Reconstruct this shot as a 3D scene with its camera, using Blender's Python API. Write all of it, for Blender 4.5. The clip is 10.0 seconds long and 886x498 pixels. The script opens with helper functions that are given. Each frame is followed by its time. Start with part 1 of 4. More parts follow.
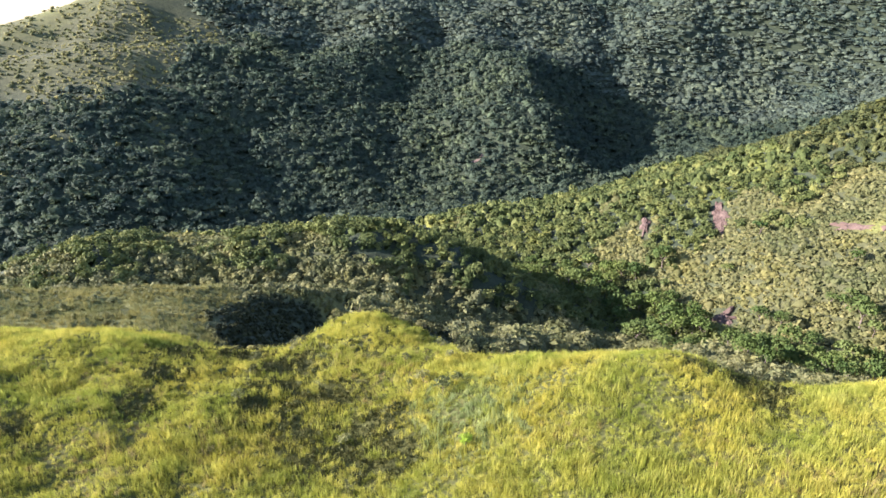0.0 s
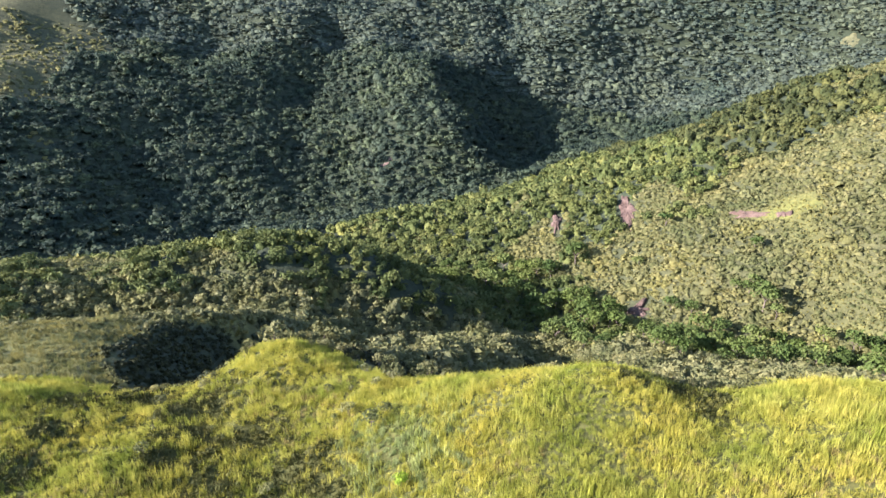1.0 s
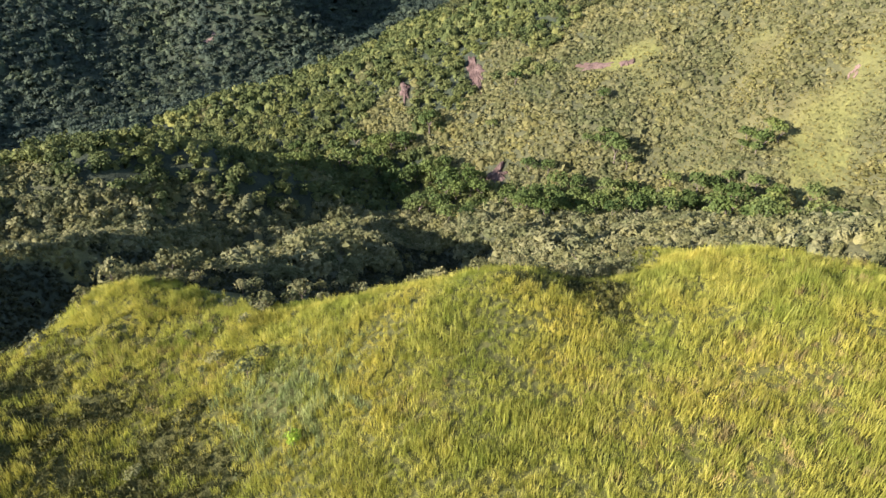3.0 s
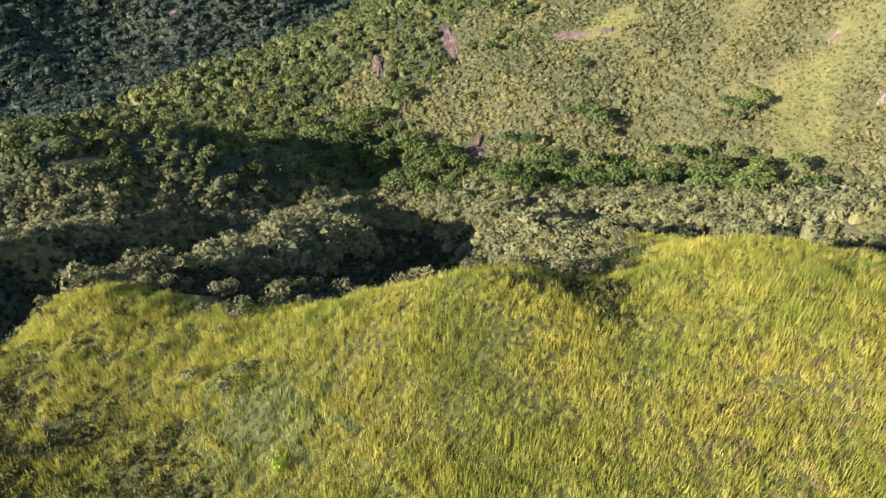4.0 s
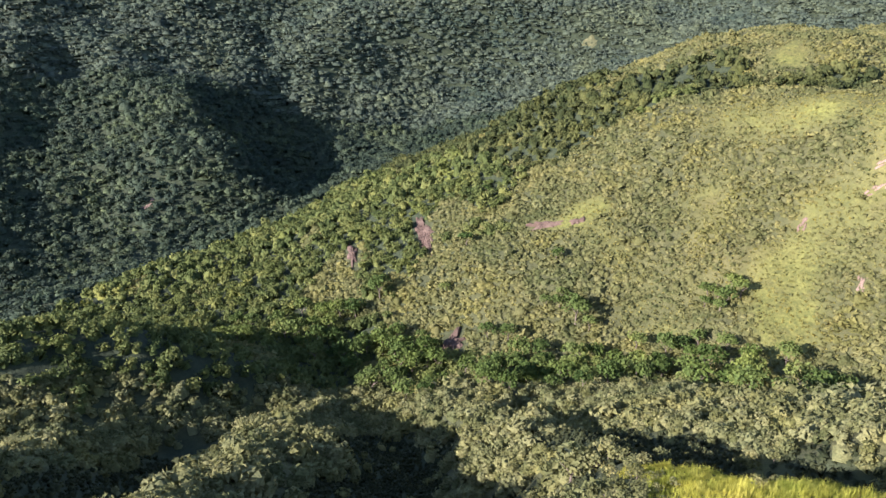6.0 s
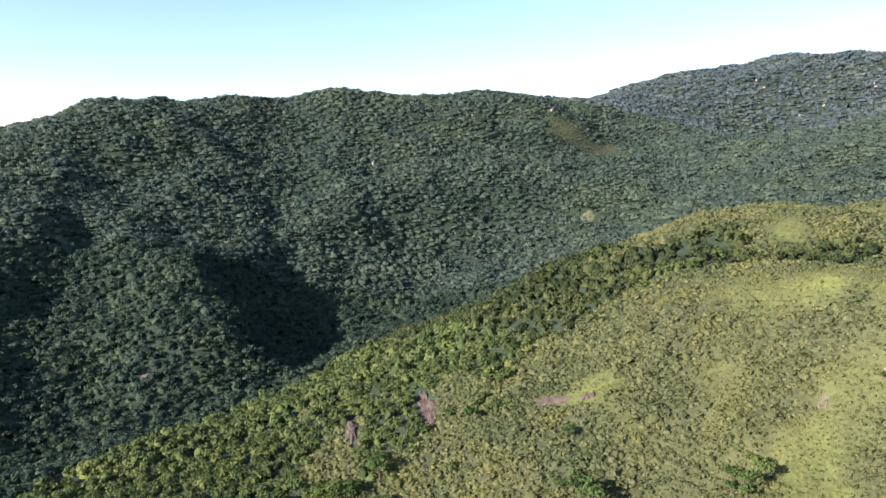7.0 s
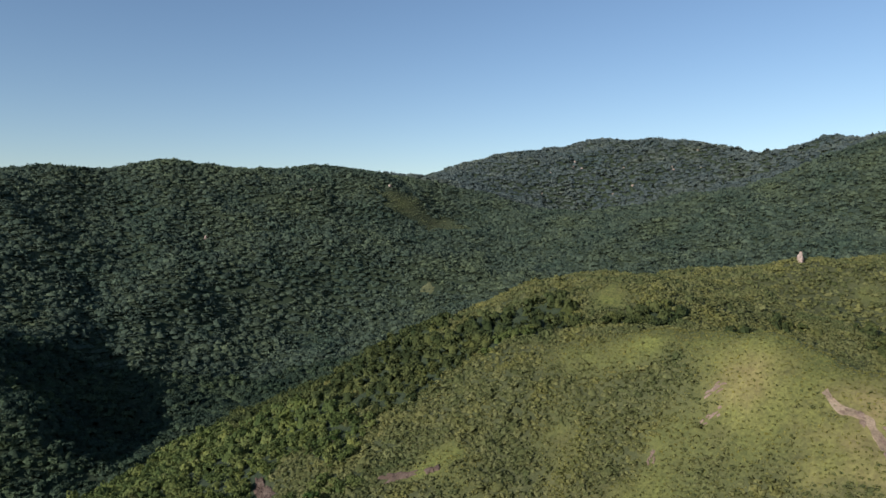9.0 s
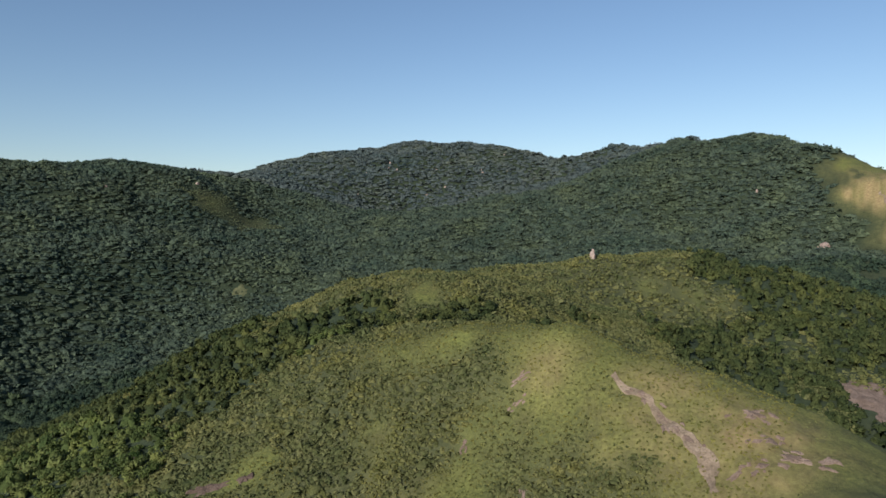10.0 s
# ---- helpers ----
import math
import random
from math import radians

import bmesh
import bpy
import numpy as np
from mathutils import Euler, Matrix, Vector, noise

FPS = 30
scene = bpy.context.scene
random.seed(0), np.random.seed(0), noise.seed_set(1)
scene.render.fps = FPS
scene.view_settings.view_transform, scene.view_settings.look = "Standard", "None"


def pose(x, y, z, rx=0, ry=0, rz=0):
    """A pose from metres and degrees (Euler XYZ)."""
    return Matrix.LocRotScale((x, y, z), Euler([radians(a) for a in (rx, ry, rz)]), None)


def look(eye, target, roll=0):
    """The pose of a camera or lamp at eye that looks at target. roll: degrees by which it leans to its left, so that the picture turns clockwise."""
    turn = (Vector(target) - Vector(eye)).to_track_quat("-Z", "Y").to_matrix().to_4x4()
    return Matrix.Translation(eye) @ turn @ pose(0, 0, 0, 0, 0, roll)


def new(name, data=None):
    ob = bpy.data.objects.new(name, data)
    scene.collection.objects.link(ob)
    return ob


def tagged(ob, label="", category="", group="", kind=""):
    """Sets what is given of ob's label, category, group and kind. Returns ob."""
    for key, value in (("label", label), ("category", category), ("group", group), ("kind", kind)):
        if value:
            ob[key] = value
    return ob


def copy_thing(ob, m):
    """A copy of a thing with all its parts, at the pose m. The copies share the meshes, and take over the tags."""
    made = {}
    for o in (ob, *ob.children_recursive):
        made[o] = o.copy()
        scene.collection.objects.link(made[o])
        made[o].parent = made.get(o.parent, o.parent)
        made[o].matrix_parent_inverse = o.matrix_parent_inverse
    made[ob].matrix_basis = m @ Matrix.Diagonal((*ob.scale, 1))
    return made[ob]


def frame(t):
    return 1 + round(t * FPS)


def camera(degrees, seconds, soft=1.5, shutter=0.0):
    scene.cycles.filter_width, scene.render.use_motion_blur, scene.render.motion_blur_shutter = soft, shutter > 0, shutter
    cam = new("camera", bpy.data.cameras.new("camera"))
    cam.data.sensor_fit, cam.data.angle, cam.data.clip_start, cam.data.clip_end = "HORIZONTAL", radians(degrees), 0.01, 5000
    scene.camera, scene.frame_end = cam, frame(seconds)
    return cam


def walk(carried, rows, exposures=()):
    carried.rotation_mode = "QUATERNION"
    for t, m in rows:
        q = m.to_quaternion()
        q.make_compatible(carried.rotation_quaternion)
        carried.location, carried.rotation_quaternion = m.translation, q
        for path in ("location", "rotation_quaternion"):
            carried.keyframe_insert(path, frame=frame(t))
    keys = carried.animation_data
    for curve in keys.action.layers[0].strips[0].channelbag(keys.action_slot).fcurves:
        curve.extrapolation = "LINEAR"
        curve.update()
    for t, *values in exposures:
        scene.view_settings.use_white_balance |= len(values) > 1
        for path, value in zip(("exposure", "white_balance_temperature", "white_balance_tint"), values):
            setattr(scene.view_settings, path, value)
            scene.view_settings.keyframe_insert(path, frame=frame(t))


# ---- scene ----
cam = camera(65.1, 10.0)
METRES, EYE, TILT, LEAN, TURN = 60.0, 220.0, -23.0, -0.5, 0.0
ROWS = [
    (0.0, 0.0, 0.0, 0.0, 0.0, 0.0, -0.0),
    (0.5, -0.0168, 0.0622, 0.026, -5.68, -0.09, 2.54),
    (1.0, -0.0175, 0.1227, 0.0494, -7.26, -0.12, 3.23),
    (1.5, -0.0185, 0.1814, 0.0726, -7.6, -0.11, 3.49),
    (2.0, -0.0124, 0.2408, 0.0927, -10.87, -0.49, 4.86),
    (2.5, -0.0093, 0.301, 0.1106, -17.12, -6.49, 7.46),
    (3.0, -0.0057, 0.3591, 0.1378, -20.04, -12.44, 8.8),
    (4.5, 0.0339, 0.5314, 0.2129, -23.52, -15.68, 10.31),
    (5.0, 0.0499, 0.5893, 0.2414, -24.98, -15.11, 10.88),
    (5.5, 0.0702, 0.6471, 0.2687, -24.96, -8.83, 10.89),
    (7.0, 0.1139, 0.7965, 0.3535, -24.72, 12.34, 10.65),
    (7.5, 0.1207, 0.8251, 0.3534, -24.56, 17.9, 10.49),
    (8.0, 0.1317, 0.8443, 0.3479, -25.34, 18.36, 10.77),
    (8.5, 0.1392, 0.8592, 0.3425, -30.75, 17.3, 12.62),
    (9.0, 0.1544, 0.8652, 0.3387, -37.47, 15.69, 14.83),
    (9.5, 0.1599, 0.8656, 0.3328, -44.92, 13.65, 16.96),
    (10.0, 0.1627, 0.8637, 0.3278, -52.63, 11.3, 18.83),
]
EXPO = [(0.0, 2.2, 5700, 28), (1.8, 2.2, 5700, 28), (2.5, 2.06, 5800, 28.5), (3.0, 1.76, 5900, 29), (5.5, 1.7, 5850, 28), (7.0, 1.4, 5450, 20), (7.5, 0.85, 5800, 19), (8.5, 0.3, 5600, 11), (10.0, 0.1, 5600, 11)]
walk(cam, [(t, pose(0, 0, EYE, TILT, LEAN, TURN) @ pose(METRES * x, METRES * y, METRES * z, 90 + pitch, roll, yaw)) for t, x, y, z, yaw, pitch, roll in ROWS], EXPO)

# ---- light: low clear sun from behind and to the left of the first view ----
SUN_ELEV, SUN_FROM = 21.0, 266.0          # degrees; compass bearing that the sun stands at, y is north
world = bpy.data.worlds.new("world")
scene.world = world
world.use_nodes = True
wn = world.node_tree
sky = wn.nodes.new("ShaderNodeTexSky")
sky.sky_type, sky.sun_disc = "NISHITA", False
sky.sun_elevation, sky.sun_rotation = radians(SUN_ELEV), radians(SUN_FROM)
sky.altitude, sky.air_density, sky.dust_density, sky.ozone_density = 300, 1.0, 0.3, 0.5
wn.nodes["Background"].inputs[1].default_value = 0.092
wn.links.new(sky.outputs[0], wn.nodes["Background"].inputs[0])
sun = new("sun", bpy.data.lights.new("sun", "SUN"))
sun.data.energy, sun.data.angle, sun.data.color = 5.0, radians(0.6), (1.0, 0.93, 0.82)
b, e = radians(SUN_FROM), radians(SUN_ELEV)
sun.matrix_basis = look((math.sin(b) * math.cos(e) * 900, math.cos(b) * math.cos(e) * 900, math.sin(e) * 900), (0, 0, 0))


# ---- materials ----
class Nodes:
    """A few shorthands for one node material."""

    def __init__(self, name, rough=0.7):
        self.m = bpy.data.materials.new(name)
        self.m.use_nodes = True
        self.t = self.m.node_tree
        self.p = self.t.nodes["Principled BSDF"]
        self.p.inputs["Roughness"].default_value = rough
        self.p.inputs["Specular IOR Level"].default_value = 0.25

    def add(self, kind, **values):
        n = self.t.nodes.new(kind)
        for k, v in values.items():
            n.inputs[k.replace("_", " ")].default_value = v
        return n

    def link(self, a, c):
        self.t.links.new(a, c)

    def noise(self, size, detail=4.0, rough=0.6):
        n = self.add("ShaderNodeTexNoise", Scale=1.0 / size, Detail=detail, Roughness=rough)
        self.link(self.add("ShaderNodeNewGeometry").outputs["Position"], n.inputs["Vector"])
        return n.outputs["Fac"]

    def ramp(self, fac, *stops):
        n = self.t.nodes.new("ShaderNodeValToRGB")
        while len(n.color_ramp.elements) < len(stops):
            n.color_ramp.elements.new(0.5)
        for el, (at, c) in zip(n.color_ramp.elements, stops):
            el.position, el.color = at, (*c, 1) if len(c) == 3 else c
        self.link(fac, n.inputs[0])
        return n.outputs[0]

    def mix(self, fac, a, c, how="MIX"):
        n = self.t.nodes.new("ShaderNodeMix")
        n.data_type, n.blend_type = "RGBA", how
        for v, s in ((fac, n.inputs[0]), (a, n.inputs[6]), (c, n.inputs[7])):
            if isinstance(v, bpy.types.NodeSocket):
                self.link(v, s)
            else:
                s.default_value = v if not isinstance(v, tuple) or len(v) == 4 else (*v, 1)
        return n.outputs[2]

    def finish(self, colour, bump=None, strength=0.5, depth=0.3):
        self.link(colour, self.p.inputs["Base Color"])
        if bump is not None:
            n = self.add("ShaderNodeBump", Strength=strength, Distance=depth)
            self.link(bump, n.inputs["Height"])
            self.link(n.outputs[0], self.p.inputs["Normal"])
        return self.m


def foliage(name, dark, mid, light, patch=30.0, through_light=0.25, grain=0.8, single=False, leafy=0.0, patches=((0.72, 0.80, 0.80), (1.22, 1.16, 0.95))):
    """Leaves: each clump its own green, broad patches of another, a little light passing through."""
    n = Nodes(name, 0.75)
    n.p.inputs["Specular IOR Level"].default_value = 0.12
    isl = n.add("ShaderNodeNewGeometry").outputs["Random Per Island"]
    tone = n.t.nodes.new("ShaderNodeAttribute")
    tone.attribute_name = "tone"
    own = n.t.nodes.new("ShaderNodeObjectInfo").outputs["Random"]
    blend = n.t.nodes.new("ShaderNodeMath")
    blend.operation = "MULTIPLY_ADD"
    blend.inputs[1].default_value = 0.2
    n.link(isl, blend.inputs[0])
    scaled = n.t.nodes.new("ShaderNodeMath")
    scaled.operation = "MULTIPLY"
    scaled.inputs[1].default_value = 0.8
    n.link(own if single else tone.outputs["Fac"], scaled.inputs[0])
    n.link(scaled.outputs[0], blend.inputs[2])
    c = n.ramp(blend.outputs[0], (0.1, dark), (0.5, mid), (0.9, light))
    pale = n.ramp(n.noise(patch, 4.0), (0.33, patches[0]), (0.5, (1, 1, 1)), (0.67, patches[1]))
    c = n.mix(1.0, c, pale, "MULTIPLY")
    c = n.mix(0.55, c, n.ramp(n.noise(grain, 2.0), (0.3, (0.55, 0.6, 0.55)), (0.7, (1.35, 1.3, 1.2))), "MULTIPLY")
    n.link(c, n.p.inputs["Base Color"])
    if leafy:
        # leaves face every way: the crown's own slope counts for little, sprays tilt at random
        spray = n.add("ShaderNodeTexNoise", Scale=1.0 / leafy, Detail=2.0, Roughness=0.7)
        n.link(n.add("ShaderNodeNewGeometry").outputs["Position"], spray.inputs["Vector"])
        tilt = n.t.nodes.new("ShaderNodeVectorMath")
        tilt.operation = "MULTIPLY_ADD"
        tilt.inputs[1].default_value, tilt.inputs[2].default_value = (2.4, 2.4, 2.4), (-1.2, -1.2, -1.2 + 0.35)
        n.link(spray.outputs["Color"], tilt.inputs[0])
        lean = n.t.nodes.new("ShaderNodeVectorMath")
        lean.operation = "MULTIPLY_ADD"
        lean.inputs[1].default_value = (0.6, 0.6, 0.6)
        n.link(n.add("ShaderNodeNewGeometry").outputs["Normal"], lean.inputs[0])
        n.link(tilt.outputs[0], lean.inputs[2])
        unit = n.t.nodes.new("ShaderNodeVectorMath")
        unit.operation = "NORMALIZE"
        n.link(lean.outputs[0], unit.inputs[0])
        n.link(unit.outputs[0], n.p.inputs["Normal"])
    tr = n.t.nodes.new("ShaderNodeBsdfTranslucent")
    n.link(c, tr.inputs[0])
    mx = n.t.nodes.new("ShaderNodeMixShader")
    mx.inputs[0].default_value = through_light
    n.link(n.p.outputs[0], mx.inputs[1])
    n.link(tr.outputs[0], mx.inputs[2])
    n.link(mx.outputs[0], n.t.nodes["Material Output"].inputs[0])
    return n.m


def ground_material():
    n = Nodes("hillside_soil_and_turf", 0.9)
    a = n.t.nodes.new("ShaderNodeAttribute")
    a.attribute_name = "cover"
    grass = n.ramp(n.noise(14.0, 6.0, 0.65), (0.3, (0.11, 0.102, 0.033)), (0.48, (0.136, 0.134, 0.036)), (0.7, (0.162, 0.165, 0.041)))
    grass = n.mix(0.85, grass, n.ramp(n.noise(1.7, 5.0, 0.75), (0.36, (0.4, 0.46, 0.42)), (0.64, (1.3, 1.27, 1.15))), "MULTIPLY")
    # soil under bushes and trees, coloured dark so the gaps read as shade
    scrub = n.ramp(n.noise(5.0, 6.0, 0.7), (0.3, (0.045, 0.048, 0.018)), (0.5, (0.08, 0.08, 0.03)), (0.75, (0.13, 0.124, 0.048)))
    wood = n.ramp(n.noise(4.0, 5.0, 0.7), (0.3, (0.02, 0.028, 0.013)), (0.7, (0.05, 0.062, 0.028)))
    dry = n.t.nodes.new("ShaderNodeAttribute")
    dry.attribute_name = "dry"
    grass = n.mix(dry.outputs["Fac"], grass, n.ramp(n.noise(3.0, 5.0), (0.3, (0.22, 0.14, 0.06)), (0.7, (0.38, 0.28, 0.12))))
    scrub = n.mix(0.6, scrub, n.ramp(n.noise(0.9, 3.0, 0.7), (0.3, (0.55, 0.6, 0.55)), (0.7, (1.35, 1.3, 1.2))), "MULTIPLY")
    low = n.ramp(a.outputs["Fac"], (0.15, (0, 0, 0)), (0.5, (1, 1, 1)))
    high = n.ramp(a.outputs["Fac"], (0.55, (0, 0, 0)), (0.85, (1, 1, 1)))
    c = n.mix(high, n.mix(low, grass, scrub), wood)
    # gully and bracken ground pulled to the dark floor tone in place of shade
    floor_shade = n.t.nodes.new("ShaderNodeAttribute")
    floor_shade.attribute_name = "floor_shade"
    c = n.mix(floor_shade.outputs["Fac"], c, wood)
    thatch_shade = n.t.nodes.new("ShaderNodeAttribute")
    thatch_shade.attribute_name = "thatch_shade"
    # thatch tone kept dark to stand in for shade between the tufts
    c = n.mix(thatch_shade.outputs["Fac"], c, n.ramp(n.noise(0.7, 4.0), (0.3, (0.042, 0.046, 0.01)), (0.7, (0.105, 0.105, 0.022))))
    return n.finish(c, n.noise(1.5, 6.0, 0.7), 0.7, 0.6)


def rock_material(name, dark, mid, pale):
    n = Nodes(name, 0.85)
    c = n.ramp(n.noise(6.0, 8.0, 0.7), (0.3, dark), (0.5, mid), (0.72, pale))
    c = n.mix(0.6, c, n.ramp(n.noise(0.8, 4.0), (0.3, (0.6, 0.58, 0.55)), (0.7, (1.3, 1.3, 1.3))), "MULTIPLY")
    return n.finish(c, n.noise(1.2, 6.0, 0.7), 0.8, 0.5)


MAT_GROUND = ground_material()
MAT_GRASS = foliage("tall_grass_blades", (0.252, 0.262, 0.036), (0.358, 0.35, 0.052), (0.455, 0.425, 0.085), 11.0, 0.4, 2.0, False, 0.0, ((0.70, 0.82, 0.72), (1.08, 1.0, 0.92)))
MAT_DRY = foliage("dry_grass_blades", (0.22, 0.17, 0.055), (0.31, 0.25, 0.085), (0.4, 0.33, 0.125), 5.0, 0.35, 2.0)
MAT_FERN = foliage("fern_fronds", (0.17, 0.205, 0.055), (0.23, 0.27, 0.085), (0.3, 0.335, 0.125), 5.0, 0.3, 2.0)
# blue raised in the leaf colour to stand in for haze
MAT_FOREST = foliage("forest_leaves_hazed", (0.04, 0.057, 0.037), (0.059, 0.081, 0.049), (0.092, 0.119, 0.062), 60.0, 0.28, 2.2, False, 0.6)
MAT_RIDGE = foliage("olive_ridge_grass", (0.15, 0.142, 0.046), (0.205, 0.195, 0.062), (0.255, 0.235, 0.082), 13.0, 0.3, 2.0)
# upper forest painted lighter and bluer, as haze would make it
MAT_UPPER = foliage("upper_forest_leaves_hazed", (0.065, 0.083, 0.058), (0.088, 0.111, 0.074), (0.122, 0.148, 0.092), 90.0, 0.28, 3.0, False, 0.8)
# farthest forest, with the most haze put into its green
MAT_HIGH = foliage("mountain_forest_leaves_hazed", (0.07, 0.084, 0.076), (0.092, 0.108, 0.098), (0.116, 0.132, 0.116), 120.0, 0.1, 5.0, False, 1.5)
# near-black green: leaf colour that carries the gully shade
MAT_GULLY = foliage("shaded_thicket_leaves", (0.028, 0.034, 0.014), (0.04, 0.046, 0.02), (0.056, 0.062, 0.026), 8.0, 0.1, 0.8)
# bracken olive, darkened to include the shade deep among the fronds
MAT_BRACKEN = foliage("shaded_olive_bracken", (0.045, 0.05, 0.013), (0.072, 0.075, 0.019), (0.115, 0.112, 0.03), 8.0, 0.2, 0.8)
MAT_TREE = foliage("valley_tree_leaves", (0.05, 0.08, 0.018), (0.085, 0.118, 0.028), (0.135, 0.162, 0.044), 25.0, 0.2, 1.2, True)
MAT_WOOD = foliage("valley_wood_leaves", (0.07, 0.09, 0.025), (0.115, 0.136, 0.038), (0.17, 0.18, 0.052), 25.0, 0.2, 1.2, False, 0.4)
# olive wood green, darkened to carry the shade of the far flank
MAT_OLIVE = foliage("shaded_olive_wood_leaves", (0.047, 0.059, 0.020), (0.073, 0.084, 0.027), (0.109, 0.116, 0.038), 25.0, 0.25, 1.5, False, 0.5)
MAT_SCRUB = foliage("olive_scrub_leaves", (0.128, 0.132, 0.047), (0.185, 0.182, 0.065), (0.242, 0.228, 0.089), 25.0, 0.38, 1.0, False, 0.5)
MAT_SOD = foliage("meadow_tussocks", (0.139, 0.130, 0.036), (0.190, 0.175, 0.048), (0.241, 0.217, 0.064), 18.0, 0.35, 1.0)
# meadow green, dulled in the colour to imitate distance haze
MAT_MEADOW = foliage("mountain_meadow_grass_hazed", (0.095, 0.108, 0.054), (0.128, 0.142, 0.068), (0.16, 0.172, 0.084), 40.0, 0.3, 2.0)
MAT_GREY = foliage("pale_scrub_leaves", (0.112, 0.116, 0.04), (0.16, 0.16, 0.06), (0.215, 0.208, 0.088), 20.0, 0.2, 0.8, False, 0.25)
MAT_SHRUB = foliage("grey_green_shrub_leaves", (0.095, 0.1, 0.036), (0.148, 0.148, 0.056), (0.21, 0.2, 0.082), 12.0, 0.25, 0.6, True)
MAT_DUSK = foliage("dull_olive_leaves", (0.09, 0.10, 0.032), (0.14, 0.146, 0.052), (0.2, 0.2, 0.08), 6.0, 0.2, 0.6, True)
MAT_LIME = foliage("lime_leaves", (0.16, 0.24, 0.02), (0.24, 0.34, 0.03), (0.32, 0.42, 0.05), 6.0, 0.3, 0.6, True)
MAT_ROCK = rock_material("pinkish_bare_rock", (0.06, 0.037, 0.026), (0.1, 0.065, 0.045), (0.155, 0.108, 0.078))
MAT_TURF = rock_material("olive_turf", (0.08, 0.082, 0.034), (0.12, 0.118, 0.05), (0.16, 0.15, 0.066))
MAT_PALE = rock_material("pale_bare_earth", (0.16, 0.115, 0.07), (0.265, 0.19, 0.12), (0.38, 0.29, 0.20))
MAT_EARTH = rock_material("pinkish_eroded_soil", (0.135, 0.09, 0.06), (0.2, 0.136, 0.095), (0.28, 0.2, 0.145))
MAT_CLIFF = rock_material("pale_pink_cliff_rock", (0.17, 0.11, 0.08), (0.33, 0.235, 0.18), (0.46, 0.36, 0.29))
bark = Nodes("grey_brown_bark", 0.9)
MAT_BARK = bark.finish(bark.ramp(bark.noise(0.5, 4.0), (0.3, (0.07, 0.05, 0.035)), (0.7, (0.2, 0.16, 0.12))), bark.noise(0.2), 0.6, 0.05)


# ---- the lie of the land ----
# Crests and streams, each a run of places (east, north, height), with what grows along it:
# 0 tall grass, 1 grass with bushes, 2 close scrub, 3 forest.
LINES = []
# grassy openings among bushes and trees: middle, reach and strength; below nought, woods
OPEN = [(126, 404, 13), (171, 382, 13), (206, 322, 13), (221, 314, 14), (209, 263, 13), (218, 289, 11), (205, 234, 10), (204, 206, 9), (162, 304, 9), (606, 211, 24, 1.6), (584, 250, 16, 1.4), (371, 324, 14, 1.0), (630, 238, 14), (540, 262, 14), (352, 334, 18), (382, 318, 16), (224, 312, 10), (283, 232, 16), (265, 275, 12), (300, 300, 12), (-262, 812, 22), (-300, 850, 24), (783, 1063, 42, 0.75), (738, 1078, 30, 0.6), (240, 204, 10, 1.2), (231, 197, 9, 1.2), (250, 216, 9, 1.0), (283, 236, 13, -0.5), (270, 240, 12, -0.5), (305, 150, 30, 1.1), (303, 190, 22, 0.6), (288, 112, 30, 1.1), (322, 200, 24, 0.8), (266, 116, 24, 0.7), (1112, 128, 45, 2.5), (1165, 130, 40, 2.5), (1046, 132, 30, 1.5), (330, 351, 24, -1.0), (309, 362, 22, -1.2), (284, 368, 22, -0.8), (340, 325, 18, -0.8), (391, 288, 16, -0.5), (420, 262, 20, -0.5)]


def lie(cover, *places):
    LINES.append((cover, places))


# near grass hill: crest, near flank, the steep back, the gully beside it, and the hump beyond the gully
lie(0, (170, -20, 190), (120, 20, 180), (90, 48, 173), (76, 63, 168.5), (63, 75, 165.5), (56, 81, 163.5), (50, 86, 161.7), (41, 90, 162.9), (35, 93, 163.2), (22, 101, 157.6), (11, 108.5, 152.4), (-4, 120, 150.4), (-14, 127, 150.8))
lie(0.6, (-17, 130, 148.5), (-22, 135, 145))
lie(0, (75, 40, 171.5), (57, 66, 167), (46, 74, 163.4), (29, 76, 162), (14, 82, 159.8), (2, 90, 156.5))
lie(0.1, (80, 79, 163.2), (80, 87, 159), (66, 97, 153.3), (72, 101, 150.2), (83, 110, 144.3), (80, 118, 138.6))
lie(1.3, (52, 100, 151), (40, 107, 149), (31, 111, 146.6), (20, 116, 143.8), (11, 120, 144.8), (3, 126, 144.6), (-5, 133, 143.8))
lie(0.2, (0, 60, 157), (-3, 80, 153), (-12, 93, 151))
lie(0.8, (-15, 98, 150.8), (-26, 113, 148.2), (-30, 122, 146))
lie(0, (-40, 50, 153), (-52, 70, 153), (-60, 92, 153), (-64, 112, 152), (-68, 121, 150.3))
lie(0.5, (-36, 100, 151.5), (-44, 110, 149.3), (-50, 119, 147.8))
lie(0.45, (-92, 138, 139), (-76, 142, 137), (-62, 151, 133.3), (-55, 167, 127.5))
lie(0, (-100, 60, 156), (-95, 100, 153.5), (-86, 117, 151.3), (-98, 122, 150))
lie(0.4, (-110, 148, 136))
lie(0.5, (-95, 160, 133), (-78, 165, 131.5))
lie(0, (0, 0, 150), (0, -120, 140), (-200, -100, 140), (200, -120, 180))
# beyond the crest: the dark gully, the grassy ridge over it, the broad scrub spur
lie(1.4, (-38, 137, 134), (-37, 147, 124), (-30, 168, 106), (-19, 198, 88), (-2, 232, 73), (16, 258, 62), (42, 282, 54), (78, 296, 50))
